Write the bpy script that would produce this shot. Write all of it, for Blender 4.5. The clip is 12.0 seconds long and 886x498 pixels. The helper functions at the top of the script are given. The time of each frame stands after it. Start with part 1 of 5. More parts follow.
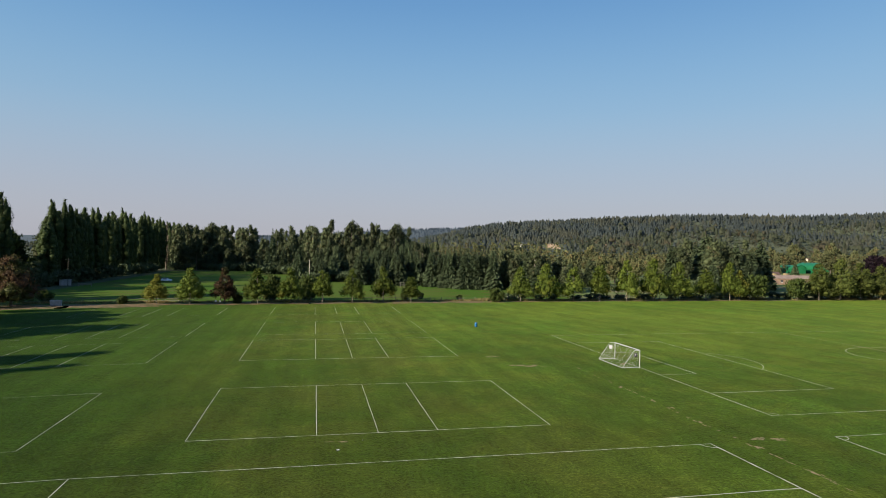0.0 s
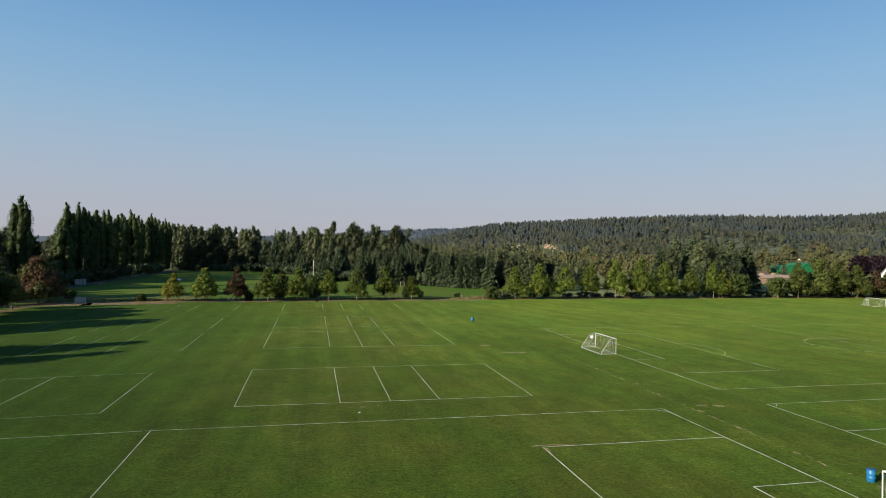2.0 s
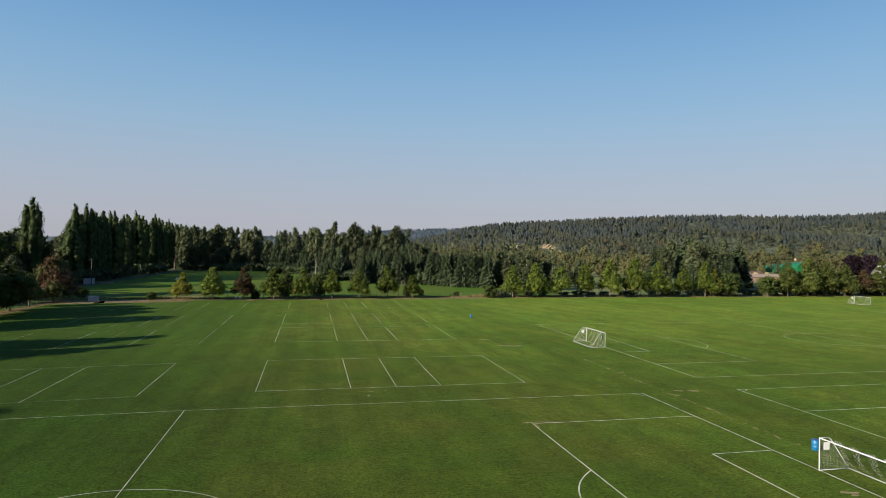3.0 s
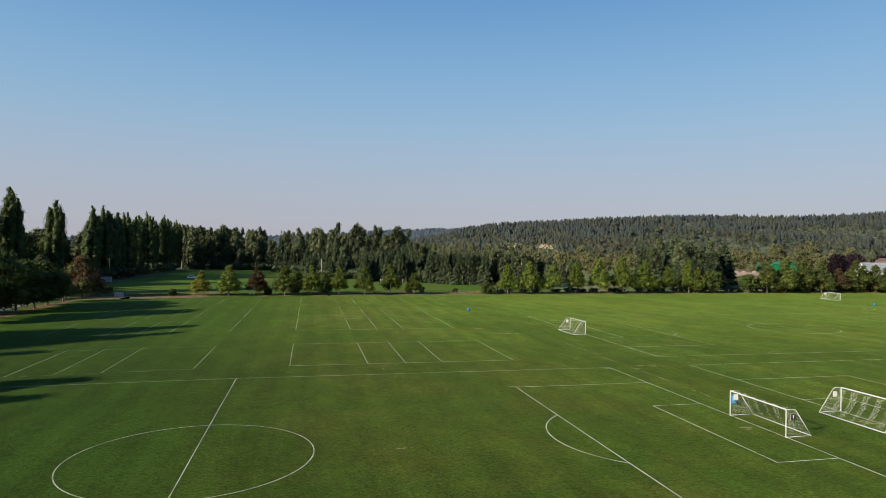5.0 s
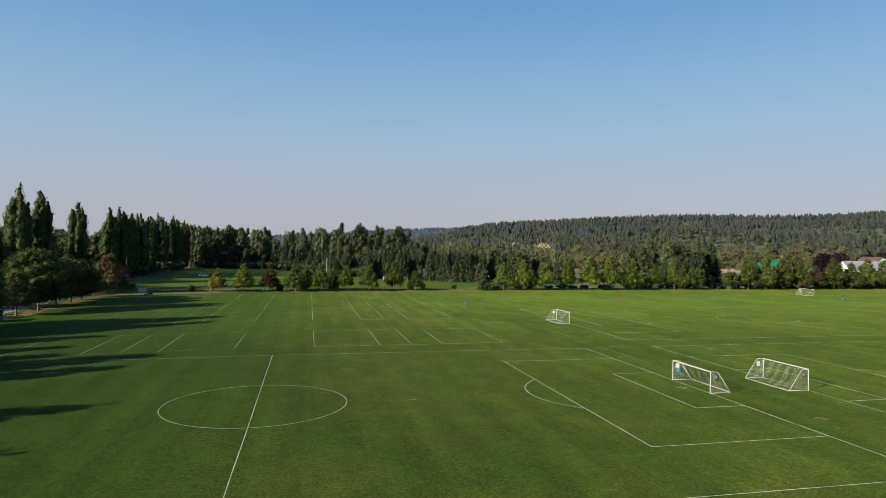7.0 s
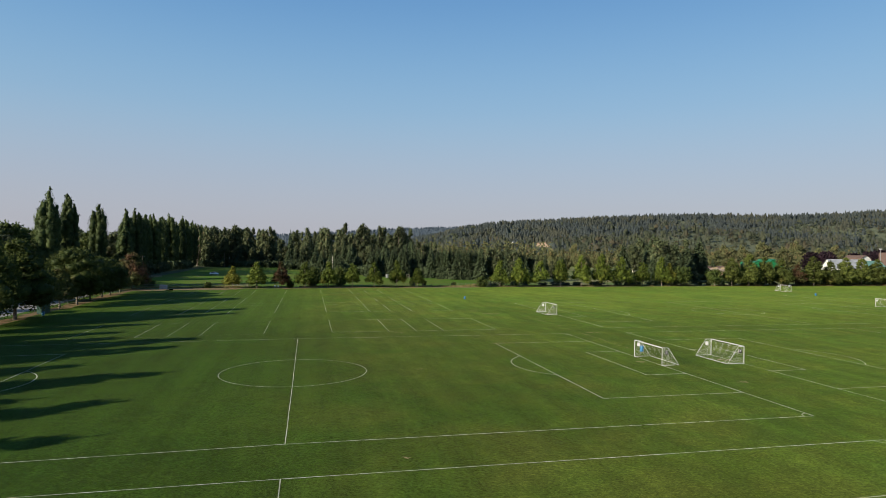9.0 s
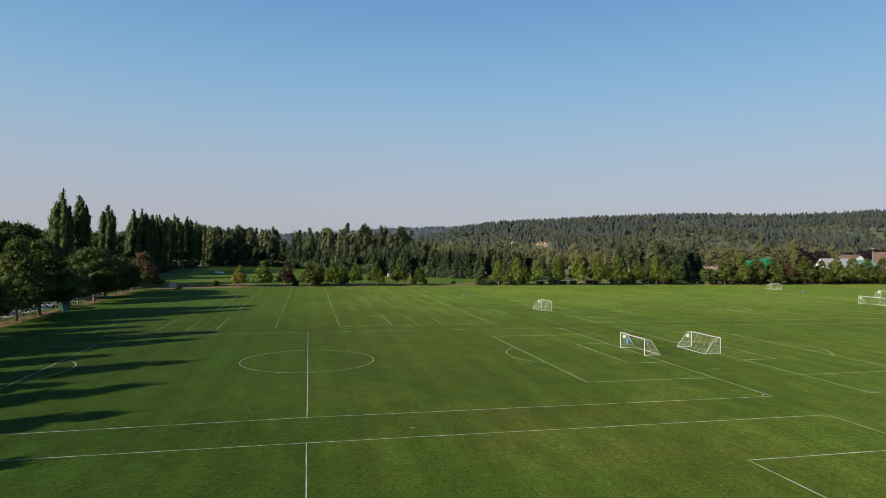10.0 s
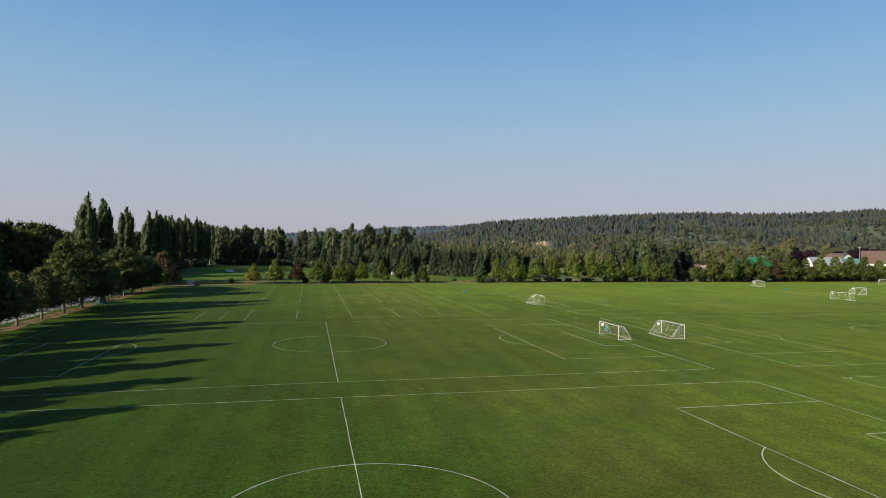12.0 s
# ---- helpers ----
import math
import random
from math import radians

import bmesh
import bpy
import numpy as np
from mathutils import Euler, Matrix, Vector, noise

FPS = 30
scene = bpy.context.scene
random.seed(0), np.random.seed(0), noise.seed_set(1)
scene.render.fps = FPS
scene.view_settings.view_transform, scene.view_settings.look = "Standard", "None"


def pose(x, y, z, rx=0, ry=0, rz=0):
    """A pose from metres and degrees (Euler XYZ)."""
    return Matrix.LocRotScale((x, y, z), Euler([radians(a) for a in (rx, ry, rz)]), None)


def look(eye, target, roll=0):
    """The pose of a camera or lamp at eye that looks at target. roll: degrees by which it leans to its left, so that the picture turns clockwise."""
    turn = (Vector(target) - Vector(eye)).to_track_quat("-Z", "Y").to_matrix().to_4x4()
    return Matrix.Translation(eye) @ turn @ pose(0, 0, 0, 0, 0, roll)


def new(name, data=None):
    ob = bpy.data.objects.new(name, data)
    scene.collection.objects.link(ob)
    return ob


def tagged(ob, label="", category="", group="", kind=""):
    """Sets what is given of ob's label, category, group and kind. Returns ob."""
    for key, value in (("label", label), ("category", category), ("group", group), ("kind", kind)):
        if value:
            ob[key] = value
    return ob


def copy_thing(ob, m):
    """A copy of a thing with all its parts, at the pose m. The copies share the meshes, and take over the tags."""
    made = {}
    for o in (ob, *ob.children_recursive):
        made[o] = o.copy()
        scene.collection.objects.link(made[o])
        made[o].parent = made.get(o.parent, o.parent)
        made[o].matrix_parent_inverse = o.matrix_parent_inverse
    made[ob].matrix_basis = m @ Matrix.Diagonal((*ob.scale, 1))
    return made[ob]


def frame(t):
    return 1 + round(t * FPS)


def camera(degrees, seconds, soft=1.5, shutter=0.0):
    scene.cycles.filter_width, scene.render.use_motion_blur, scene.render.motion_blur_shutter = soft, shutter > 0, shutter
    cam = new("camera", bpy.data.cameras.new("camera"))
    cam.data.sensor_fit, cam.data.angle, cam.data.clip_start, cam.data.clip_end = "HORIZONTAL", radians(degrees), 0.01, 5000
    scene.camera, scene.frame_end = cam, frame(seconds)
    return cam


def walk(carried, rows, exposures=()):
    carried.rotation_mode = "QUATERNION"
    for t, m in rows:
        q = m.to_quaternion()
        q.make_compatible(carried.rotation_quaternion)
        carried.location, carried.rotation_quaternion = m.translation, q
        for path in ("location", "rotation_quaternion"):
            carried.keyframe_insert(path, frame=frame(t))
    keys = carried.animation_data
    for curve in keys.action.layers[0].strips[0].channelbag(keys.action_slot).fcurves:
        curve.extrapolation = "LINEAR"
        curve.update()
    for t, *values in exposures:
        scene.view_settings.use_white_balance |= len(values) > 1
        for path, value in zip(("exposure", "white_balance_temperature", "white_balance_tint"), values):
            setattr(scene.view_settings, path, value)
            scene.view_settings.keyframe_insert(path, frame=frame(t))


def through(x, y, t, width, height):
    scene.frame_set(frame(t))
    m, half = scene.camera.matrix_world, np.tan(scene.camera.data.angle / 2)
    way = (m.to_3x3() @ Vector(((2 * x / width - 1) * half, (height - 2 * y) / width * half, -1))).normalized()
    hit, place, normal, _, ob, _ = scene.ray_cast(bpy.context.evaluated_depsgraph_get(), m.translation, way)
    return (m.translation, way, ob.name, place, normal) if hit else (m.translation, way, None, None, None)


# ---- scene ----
cam = camera(70.9, 12.0, soft=0.6)
# seconds, x, y, z, pitch, roll, yaw
ROWS = [
    (0, 1.537, 7.810, 15.967, 0.162, 0.805, -11.673),
    (0.5, 0.954, 5.188, 15.983, 0.179, 0.795, -11.723),
    (1, 0.308, 2.392, 15.990, 0.193, 0.785, -11.772),
    (1.5, -0.392, -0.568, 15.988, 0.203, 0.775, -11.819),
    (2, -1.139, -3.678, 15.979, 0.209, 0.765, -11.865),
    (2.5, -1.923, -6.925, 15.963, 0.213, 0.755, -11.907),
    (3, -2.738, -10.295, 15.942, 0.213, 0.745, -11.948),
    (5, -6.172, -24.705, 15.817, 0.189, 0.705, -12.083),
    (5.5, -7.049, -28.465, 15.780, 0.178, 0.695, -12.109),
    (6, -7.925, -32.259, 15.743, 0.165, 0.685, -12.131),
    (6.5, -8.798, -36.074, 15.707, 0.150, 0.675, -12.149),
    (7, -9.666, -39.899, 15.672, 0.134, 0.665, -12.164),
    (9, -13.058, -55.101, 15.567, 0.058, 0.625, -12.178),
    (9.5, -13.887, -58.848, 15.553, 0.038, 0.615, -12.170),
    (10, -14.711, -62.569, 15.546, 0.017, 0.605, -12.157),
    (10.5, -15.533, -66.267, 15.547, -0.003, 0.595, -12.138),
    (11, -16.356, -69.947, 15.557, -0.024, 0.585, -12.114),
    (11.5, -17.182, -73.619, 15.577, -0.044, 0.575, -12.084),
    (12, -18.018, -77.294, 15.607, -0.064, 0.565, -12.048),
]
walk(cam, [(t, pose(x, y, z, 90 + pitch, 0, yaw) @ pose(0, 0, 0, 0, 0, roll)) for t, x, y, z, pitch, roll, yaw in ROWS])

# ---------------------------------------------------------------- light
SUN_UP, SUN_WAY = 19.5, 24.0          # elevation; the way the shadows fall, from +x towards +y
world = bpy.data.worlds.new("world")
scene.world = world
world.use_nodes = True
wn, wl = world.node_tree.nodes, world.node_tree.links
bg = wn["Background"]
sky = wn.new("ShaderNodeTexSky")
sky.sky_type = "NISHITA"
sky.sun_disc = False
sky.sun_elevation = radians(SUN_UP)
sky.sun_rotation = math.atan2(-math.cos(radians(SUN_WAY)), -math.sin(radians(SUN_WAY)))
sky.altitude = 30
sky.air_density, sky.dust_density, sky.ozone_density = 1.1, 1.6, 3.0
# summer smoke haze: the clear sky fades to a pale grey-mauve band towards the horizon
where = wn.new("ShaderNodeTexCoord")
sep = wn.new("ShaderNodeSeparateXYZ")
wl.new(where.outputs["Generated"], sep.inputs[0])
haze = wn.new("ShaderNodeValToRGB")
haze.color_ramp.interpolation = "B_SPLINE"
for i, (z, c) in enumerate(((0.0, (0.366, 0.362, 0.408)), (0.10, (0.335, 0.365, 0.440)), (0.215, (0.226, 0.390, 0.538)), (0.37, (0.103, 0.258, 0.492)), (0.8, (0.045, 0.14, 0.36)))):
    e = haze.color_ramp.elements[i] if i < 2 else haze.color_ramp.elements.new(z)
    e.position, e.color = z, (*c, 1)
wl.new(sep.outputs[2], haze.inputs[0])
dim = wn.new("ShaderNodeVectorMath")
dim.operation = "SCALE"
dim.inputs["Scale"].default_value = 0.09
wl.new(sky.outputs[0], dim.inputs[0])
blend = wn.new("ShaderNodeMix")
blend.data_type = "RGBA"
blend.inputs[0].default_value = 0.84
wl.new(dim.outputs[0], blend.inputs[6])
wl.new(haze.outputs[0], blend.inputs[7])
wl.new(blend.outputs[2], bg.inputs[0])
bg.inputs[1].default_value = 0.576

sun_data = bpy.data.lights.new("sun", "SUN")
sun_data.energy, sun_data.angle, sun_data.color = 5.0, radians(0.53), (1.0, 0.90, 0.74)
sun = new("sun", sun_data)
away = Vector((math.cos(radians(SUN_WAY)) * math.cos(radians(SUN_UP)), math.sin(radians(SUN_WAY)) * math.cos(radians(SUN_UP)), -math.sin(radians(SUN_UP))))
sun.matrix_world = look(-away * 300, (0, 0, 0))
scene.view_settings.exposure = 1.20

# ---------------------------------------------------------------- materials
rng = np.random.default_rng(7)


class Nodes:
    """A small hand for node materials."""

    def __init__(self, name, rough=0.8, metal=0.0, spec=0.3):
        self.mat = bpy.data.materials.new(name)
        self.mat.use_nodes = True
        self.t = self.mat.node_tree
        self.b = self.t.nodes["Principled BSDF"]
        self.b.inputs["Roughness"].default_value = rough
        self.b.inputs["Metallic"].default_value = metal
        self.b.inputs["Specular IOR Level"].default_value = spec
        self.co = self.t.nodes.new("ShaderNodeTexCoord").outputs["Object"]

    def put(self, socket, value):
        if isinstance(value, bpy.types.NodeSocket):
            self.t.links.new(value, socket)
        elif isinstance(value, tuple) and len(value) == 3 and socket.type == "RGBA":
            socket.default_value = (*value, 1)
        else:
            socket.default_value = value

    def noise(self, scale, detail=4.0, rough=0.55, stretch=(1, 1, 1), distort=0.0):
        m = self.t.nodes.new("ShaderNodeMapping")
        m.inputs["Scale"].default_value = stretch
        self.put(m.inputs[0], self.co)
        n = self.t.nodes.new("ShaderNodeTexNoise")
        self.put(n.inputs["Vector"], m.outputs[0])
        n.inputs["Scale"].default_value, n.inputs["Detail"].default_value = scale, detail
        n.inputs["Roughness"].default_value, n.inputs["Distortion"].default_value = rough, distort
        return n.outputs["Fac"]

    def ramp(self, fac, low, high, a=0.0, b=1.0):
        r = self.t.nodes.new("ShaderNodeMapRange")
        r.interpolation_type = "SMOOTHSTEP"
        self.put(r.inputs["Value"], fac)
        for key, v in (("From Min", low), ("From Max", high), ("To Min", a), ("To Max", b)):
            r.inputs[key].default_value = v
        return r.outputs["Result"]

    def math(self, op, a, b=0.0):
        n = self.t.nodes.new("ShaderNodeMath")
        n.operation = op
        self.put(n.inputs[0], a)
        self.put(n.inputs[1], b)
        return n.outputs[0]

    def mix(self, fac, a, b, how="MIX"):
        n = self.t.nodes.new("ShaderNodeMix")
        n.data_type, n.blend_type = "RGBA", how
        self.put(n.inputs[0], fac)
        self.put(n.inputs[6], a)
        self.put(n.inputs[7], b)
        return n.outputs[2]

    def gain(self, color, fac):
        """color times a grey factor"""
        n = self.t.nodes.new("ShaderNodeVectorMath")
        n.operation = "SCALE"
        self.put(n.inputs[0], color)
        self.put(n.inputs["Scale"], fac)
        return n.outputs[0]

    def axis(self, which):
        n = self.t.nodes.new("ShaderNodeSeparateXYZ")
        self.put(n.inputs[0], self.co)
        return n.outputs[which]

    def each(self):
        return self.t.nodes.new("ShaderNodeObjectInfo").outputs["Random"]

    def island(self):
        return self.t.nodes.new("ShaderNodeNewGeometry").outputs["Random Per Island"]

    def bump(self, height, strength=0.4, distance=0.05):
        n = self.t.nodes.new("ShaderNodeBump")
        n.inputs["Strength"].default_value, n.inputs["Distance"].default_value = strength, distance
        self.put(n.inputs["Height"], height)
        self.put(self.b.inputs["Normal"], n.outputs[0])

    def done(self, color):
        self.put(self.b.inputs["Base Color"], color)
        return self.mat


def plain(name, a, b, scale=3.0, rough=0.6, metal=0.0, bump=0.0, vary=0.0):
    k = Nodes(name, rough, metal)
    n = k.noise(scale, 6, 0.65)
    col = k.mix(k.ramp(n, 0.3, 0.7), a, b)
    if vary:
        col = k.gain(col, k.ramp(k.each(), 0, 1, 1 - vary, 1 + vary))
    if bump:
        k.bump(k.noise(scale * 6, 5), bump, 0.02)
    return k.done(col)


def leaves(name, dark, light, other=None, share=0.0, vary=0.25, through=0.38, stand=0.22):
    """Foliage: a tone for each tree, one for each leaf clump, light shining through."""
    k = Nodes(name, 0.6, 0.0, 0.10)
    col = k.mix(k.island(), dark, light)
    if other:
        col = k.mix(k.ramp(k.noise(stand, 2), 0.62 - share, 0.72 - share * 0.6), col, other)
    col = k.gain(col, k.ramp(k.each(), 0, 1, 1 - vary, 1 + vary))
    k.put(k.b.inputs["Base Color"], col)
    tr = k.t.nodes.new("ShaderNodeBsdfTranslucent")
    k.put(tr.inputs["Color"], col)
    ms = k.t.nodes.new("ShaderNodeMixShader")
    ms.inputs[0].default_value = through
    k.put(ms.inputs[1], k.b.outputs[0])
    k.put(ms.inputs[2], tr.outputs[0])
    k.put(k.t.nodes["Material Output"].inputs["Surface"], ms.outputs[0])
    return k.mat


def turf_colour(k):
    x, y = k.axis(0), k.axis(1)
    big = k.noise(0.020, 4, 0.6, distort=0.6)
    mid = k.noise(0.13, 6, 0.65, distort=0.4)
    patch = k.noise(0.55, 6, 0.7)
    fine = k.noise(4.2, 8, 0.78)
    blade = k.noise(17.0, 4, 0.75)
    col = k.mix(k.ramp(big, 0.36, 0.64), (0.035, 0.069, 0.0066), (0.051, 0.078, 0.0080))
    col = k.mix(k.ramp(mid, 0.40, 0.68, 0, 0.60), col, (0.066, 0.080, 0.0092))
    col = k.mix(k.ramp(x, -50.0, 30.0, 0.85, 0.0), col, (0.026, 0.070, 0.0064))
    # the worn middle of the pitches is drier
    worn = k.math("MULTIPLY", k.ramp(x, -22.0, -4.0), k.math("SUBTRACT", 1.0, k.ramp(x, 14.0, 34.0)))
    col = k.mix(k.math("MULTIPLY", worn, k.ramp(k.noise(0.06, 5, 0.65, distort=0.5), 0.38, 0.66, 0, 0.55)), col, (0.075, 0.078, 0.0130))
    dry = k.math("MULTIPLY", k.ramp(patch, 0.60, 0.76), k.ramp(mid, 0.47, 0.66))
    col = k.mix(k.math("MULTIPLY", dry, 0.55), col, (0.15, 0.108, 0.036))
    # mowing lanes: along the long way of the field, and slanting across the far east
    wob = k.math("MULTIPLY", mid, 0.9)
    lane = k.math("SINE", k.math("MULTIPLY", k.math("ADD", x, wob), 1.38))
    slant = k.math("SINE", k.math("MULTIPLY", k.math("ADD", k.math("ADD", x, k.math("MULTIPLY", y, 0.28)), wob), 0.80))
    slant = k.math("ADD", slant, k.math("MULTIPLY", k.math("SINE", k.math("MULTIPLY", k.math("ADD", x, k.math("MULTIPLY", y, 0.28)), 2.1)), 0.5))
    north_east = k.math("MULTIPLY", k.ramp(x, 34.0, 46.0), k.ramp(y, 50.0, 72.0))
    lane = k.math("ADD", k.math("MULTIPLY", lane, k.math("SUBTRACT", 0.075, k.math("MULTIPLY", north_east, 0.075))), k.math("MULTIPLY", slant, k.math("MULTIPLY", north_east, 0.075)))
    tracks = k.math("MULTIPLY", k.math("SINE", k.math("MULTIPLY", k.math("ADD", x, k.math("MULTIPLY", mid, 0.5)), 5.2)), 0.035)
    tone = k.math("ADD", k.ramp(fine, 0.30, 0.70, 0.46, 1.52), k.math("ADD", lane, tracks))
    tone = k.math("MULTIPLY", tone, k.ramp(k.noise(2.1, 5, 0.75), 0.32, 0.68, 0.88, 1.16))
    tone = k.math("MULTIPLY", tone, k.ramp(blade, 0.30, 0.70, 0.50, 1.50))
    tone = k.math("MULTIPLY", tone, k.ramp(k.noise(1.1, 6, 0.75), 0.3, 0.7, 0.84, 1.22))
    tone = k.math("MULTIPLY", tone, k.ramp(k.noise(0.32, 5, 0.7, (1.0, 0.6, 1.0)), 0.32, 0.68, 0.84, 1.15))
    tone = k.math("MULTIPLY", tone, k.ramp(k.noise(0.07, 4, 0.6, (1.0, 0.5, 1.0), 0.8), 0.3, 0.7, 0.85, 1.14))
    # painted light: blades look shaded westward and sunlit eastward, so tone rises with x
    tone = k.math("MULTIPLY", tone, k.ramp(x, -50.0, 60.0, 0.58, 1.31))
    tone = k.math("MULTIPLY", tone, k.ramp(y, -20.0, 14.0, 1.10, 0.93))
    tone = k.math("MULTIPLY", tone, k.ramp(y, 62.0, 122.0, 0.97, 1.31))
    # longer, darker grass on the strips between the pitches
    for axis, low, high in ((x, 34.6, 46.6), (y, 55.3, 61.6), (y, -11.7, -4.2)):
        inside = k.math("SUBTRACT", k.ramp(axis, low - 0.6, low + 0.6), k.ramp(axis, high - 1.0, high + 1.0))
        tone = k.math("MULTIPLY", tone, k.math("SUBTRACT", 1.0, k.math("MULTIPLY", inside, 0.10)))
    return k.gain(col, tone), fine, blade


def make_turf():
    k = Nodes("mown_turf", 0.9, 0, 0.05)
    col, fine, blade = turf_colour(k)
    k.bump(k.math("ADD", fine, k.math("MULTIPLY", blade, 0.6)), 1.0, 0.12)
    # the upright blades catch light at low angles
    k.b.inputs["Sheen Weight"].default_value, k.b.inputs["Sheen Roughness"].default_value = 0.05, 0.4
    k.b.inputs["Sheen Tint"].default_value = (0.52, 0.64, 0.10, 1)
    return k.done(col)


def make_line_paint():
    k = Nodes("worn_line_paint", 0.8, 0, 0.2)
    col, fine, blade = turf_colour(k)
    wear = k.math("ADD", k.math("MULTIPLY", k.noise(0.35, 4), 0.75), k.math("MULTIPLY", k.noise(7.0, 5, 0.7), 0.5))
    fresh = k.math("MULTIPLY", k.ramp(wear, 0.40, 0.82, 0.78, 0.22), k.ramp(k.each(), 0, 1, 0.76, 0.98))
    # the line paint covers the turf more fully towards the east
    fresh = k.math("MULTIPLY", fresh, k.ramp(k.axis(0), -20.0, 25.0, 0.80, 1.16))
    return k.done(k.mix(fresh, col, (0.74, 0.72, 0.58)))


def make_meadow():
    k = Nodes("meadow_grass", 0.9, 0, 0.02)
    big, mid, fine = k.noise(0.012, 4), k.noise(0.09, 5, 0.65), k.noise(2.0, 6, 0.7)
    col = k.mix(k.ramp(big, 0.4, 0.62), (0.052, 0.104, 0.014), (0.074, 0.108, 0.018))
    col = k.mix(k.ramp(mid, 0.46, 0.66, 0, 0.8), col, (0.090, 0.086, 0.028))
    k.bump(fine, 0.6, 0.15)
    return k.done(k.gain(col, k.ramp(fine, 0.25, 0.75, 0.75, 1.25)))


def make_pasture():
    k = Nodes("dry_pasture", 0.9, 0, 0.1)
    mid, fine = k.noise(0.05, 5, 0.65), k.noise(1.2, 6, 0.7)
    col = k.mix(k.ramp(mid, 0.40, 0.64), (0.080, 0.115, 0.028), (0.17, 0.150, 0.066))
    return k.done(k.gain(col, k.ramp(fine, 0.25, 0.75, 0.8, 1.2)))


def make_forest_floor():
    k = Nodes("forest_floor", 0.95, 0, 0.1)
    return k.done(k.mix(k.ramp(k.noise(0.11, 5, 0.7), 0.38, 0.62), (0.034, 0.044, 0.022), (0.062, 0.070, 0.036)))


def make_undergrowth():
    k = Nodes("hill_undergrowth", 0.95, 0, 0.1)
    # toned like the canopy, so gaps between trees look hazed instead of dark
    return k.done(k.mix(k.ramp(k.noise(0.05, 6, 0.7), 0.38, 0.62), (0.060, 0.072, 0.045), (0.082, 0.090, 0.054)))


def make_dirt():
    k = Nodes("dry_dirt_verge", 0.95, 0, 0.1)
    turf, fine, blade = turf_colour(k)
    a, b = k.noise(0.5, 6, 0.7), k.noise(4.0, 6, 0.7)
    soil = k.mix(b, (0.12, 0.072, 0.038), (0.21, 0.138, 0.078))
    k.bump(b, 0.5, 0.05)
    return k.done(k.mix(k.ramp(a, 0.46, 0.62), soil, turf))


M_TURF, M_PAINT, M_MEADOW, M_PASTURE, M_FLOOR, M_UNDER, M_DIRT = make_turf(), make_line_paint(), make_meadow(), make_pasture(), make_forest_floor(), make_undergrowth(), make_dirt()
# distance haze is put into this slope's base colour as grey-blue
M_FARSLOPE = plain("haze_tinted_far_slope", (0.048, 0.066, 0.078), (0.058, 0.076, 0.088), 0.02, 0.95)
M_SOIL = plain("bare_soil", (0.14, 0.108, 0.048), (0.27, 0.205, 0.105), 7.0, 0.95, bump=0.5)
M_ROAD = plain("worn_asphalt", (0.16, 0.155, 0.145), (0.25, 0.24, 0.22), 0.6, 0.9, bump=0.3)
M_WHITE = plain("white_powder_coat", (0.40, 0.41, 0.40), (0.47, 0.47, 0.46), 2.0, 0.35)
M_NETW = plain("white_net_cord", (0.50, 0.51, 0.48), (0.60, 0.60, 0.57), 5.0, 0.8)
M_NETD = plain("dark_net_cord", (0.020, 0.030, 0.022), (0.035, 0.045, 0.035), 5.0, 0.8)
M_BLACK = plain("black_vinyl", (0.012, 0.012, 0.014), (0.03, 0.03, 0.03), 4.0, 0.5)
M_PANEL = plain("white_vinyl", (0.50, 0.50, 0.49), (0.60, 0.59, 0.57), 3.0, 0.5)
M_DRUM = plain("blue_plastic", (0.008, 0.085, 0.19), (0.013, 0.12, 0.25), 3.0, 0.45)
M_DRUMR = plain("dark_blue_plastic", (0.008, 0.05, 0.16), (0.012, 0.08, 0.22), 3.0, 0.45)
M_BARK = plain("grey_brown_bark", (0.075, 0.062, 0.048), (0.16, 0.135, 0.105), 3.0, 0.95, bump=0.8)
M_PALE = plain("pale_bark", (0.24, 0.22, 0.18), (0.38, 0.35, 0.30), 1.5, 0.9, bump=0.5)
M_DARKBARK = plain("dark_bark", (0.045, 0.036, 0.028), (0.10, 0.085, 0.065), 2.5, 0.95, bump=0.8)
M_POST = plain("weathered_timber", (0.12, 0.102, 0.082), (0.22, 0.195, 0.165), 2.0, 0.9, bump=0.5, vary=0.2)
M_GALV = plain("galvanised_steel", (0.10, 0.10, 0.10), (0.17, 0.17, 0.165), 2.0, 0.6, 0.2)
M_LEAF = leaves("maple_leaves", (0.045, 0.067, 0.011), (0.090, 0.115, 0.018), (0.130, 0.126, 0.022), 0.09)
M_LEAF_MID = leaves("mid_green_leaves", (0.044, 0.058, 0.014), (0.084, 0.100, 0.022), (0.125, 0.112, 0.030), 0.06)
M_LEAF_YEL = leaves("yellowing_leaves", (0.092, 0.102, 0.016), (0.172, 0.168, 0.030))
M_LEAF_RED = leaves("reddish_leaves", (0.042, 0.028, 0.014), (0.084, 0.046, 0.025), (0.050, 0.056, 0.018), 0.20)
M_LEAF_BIG = leaves("dark_broad_leaves", (0.028, 0.043, 0.011), (0.062, 0.080, 0.018), (0.074, 0.076, 0.022), 0.03)
M_LEAF_OLIVE = leaves("olive_broad_leaves", (0.050, 0.062, 0.018), (0.100, 0.112, 0.032), (0.115, 0.092, 0.034), 0.08)
M_LEAF_HEDGE = leaves("hedge_tree_leaves", (0.028, 0.044, 0.011), (0.060, 0.080, 0.018), (0.078, 0.074, 0.022), 0.05)
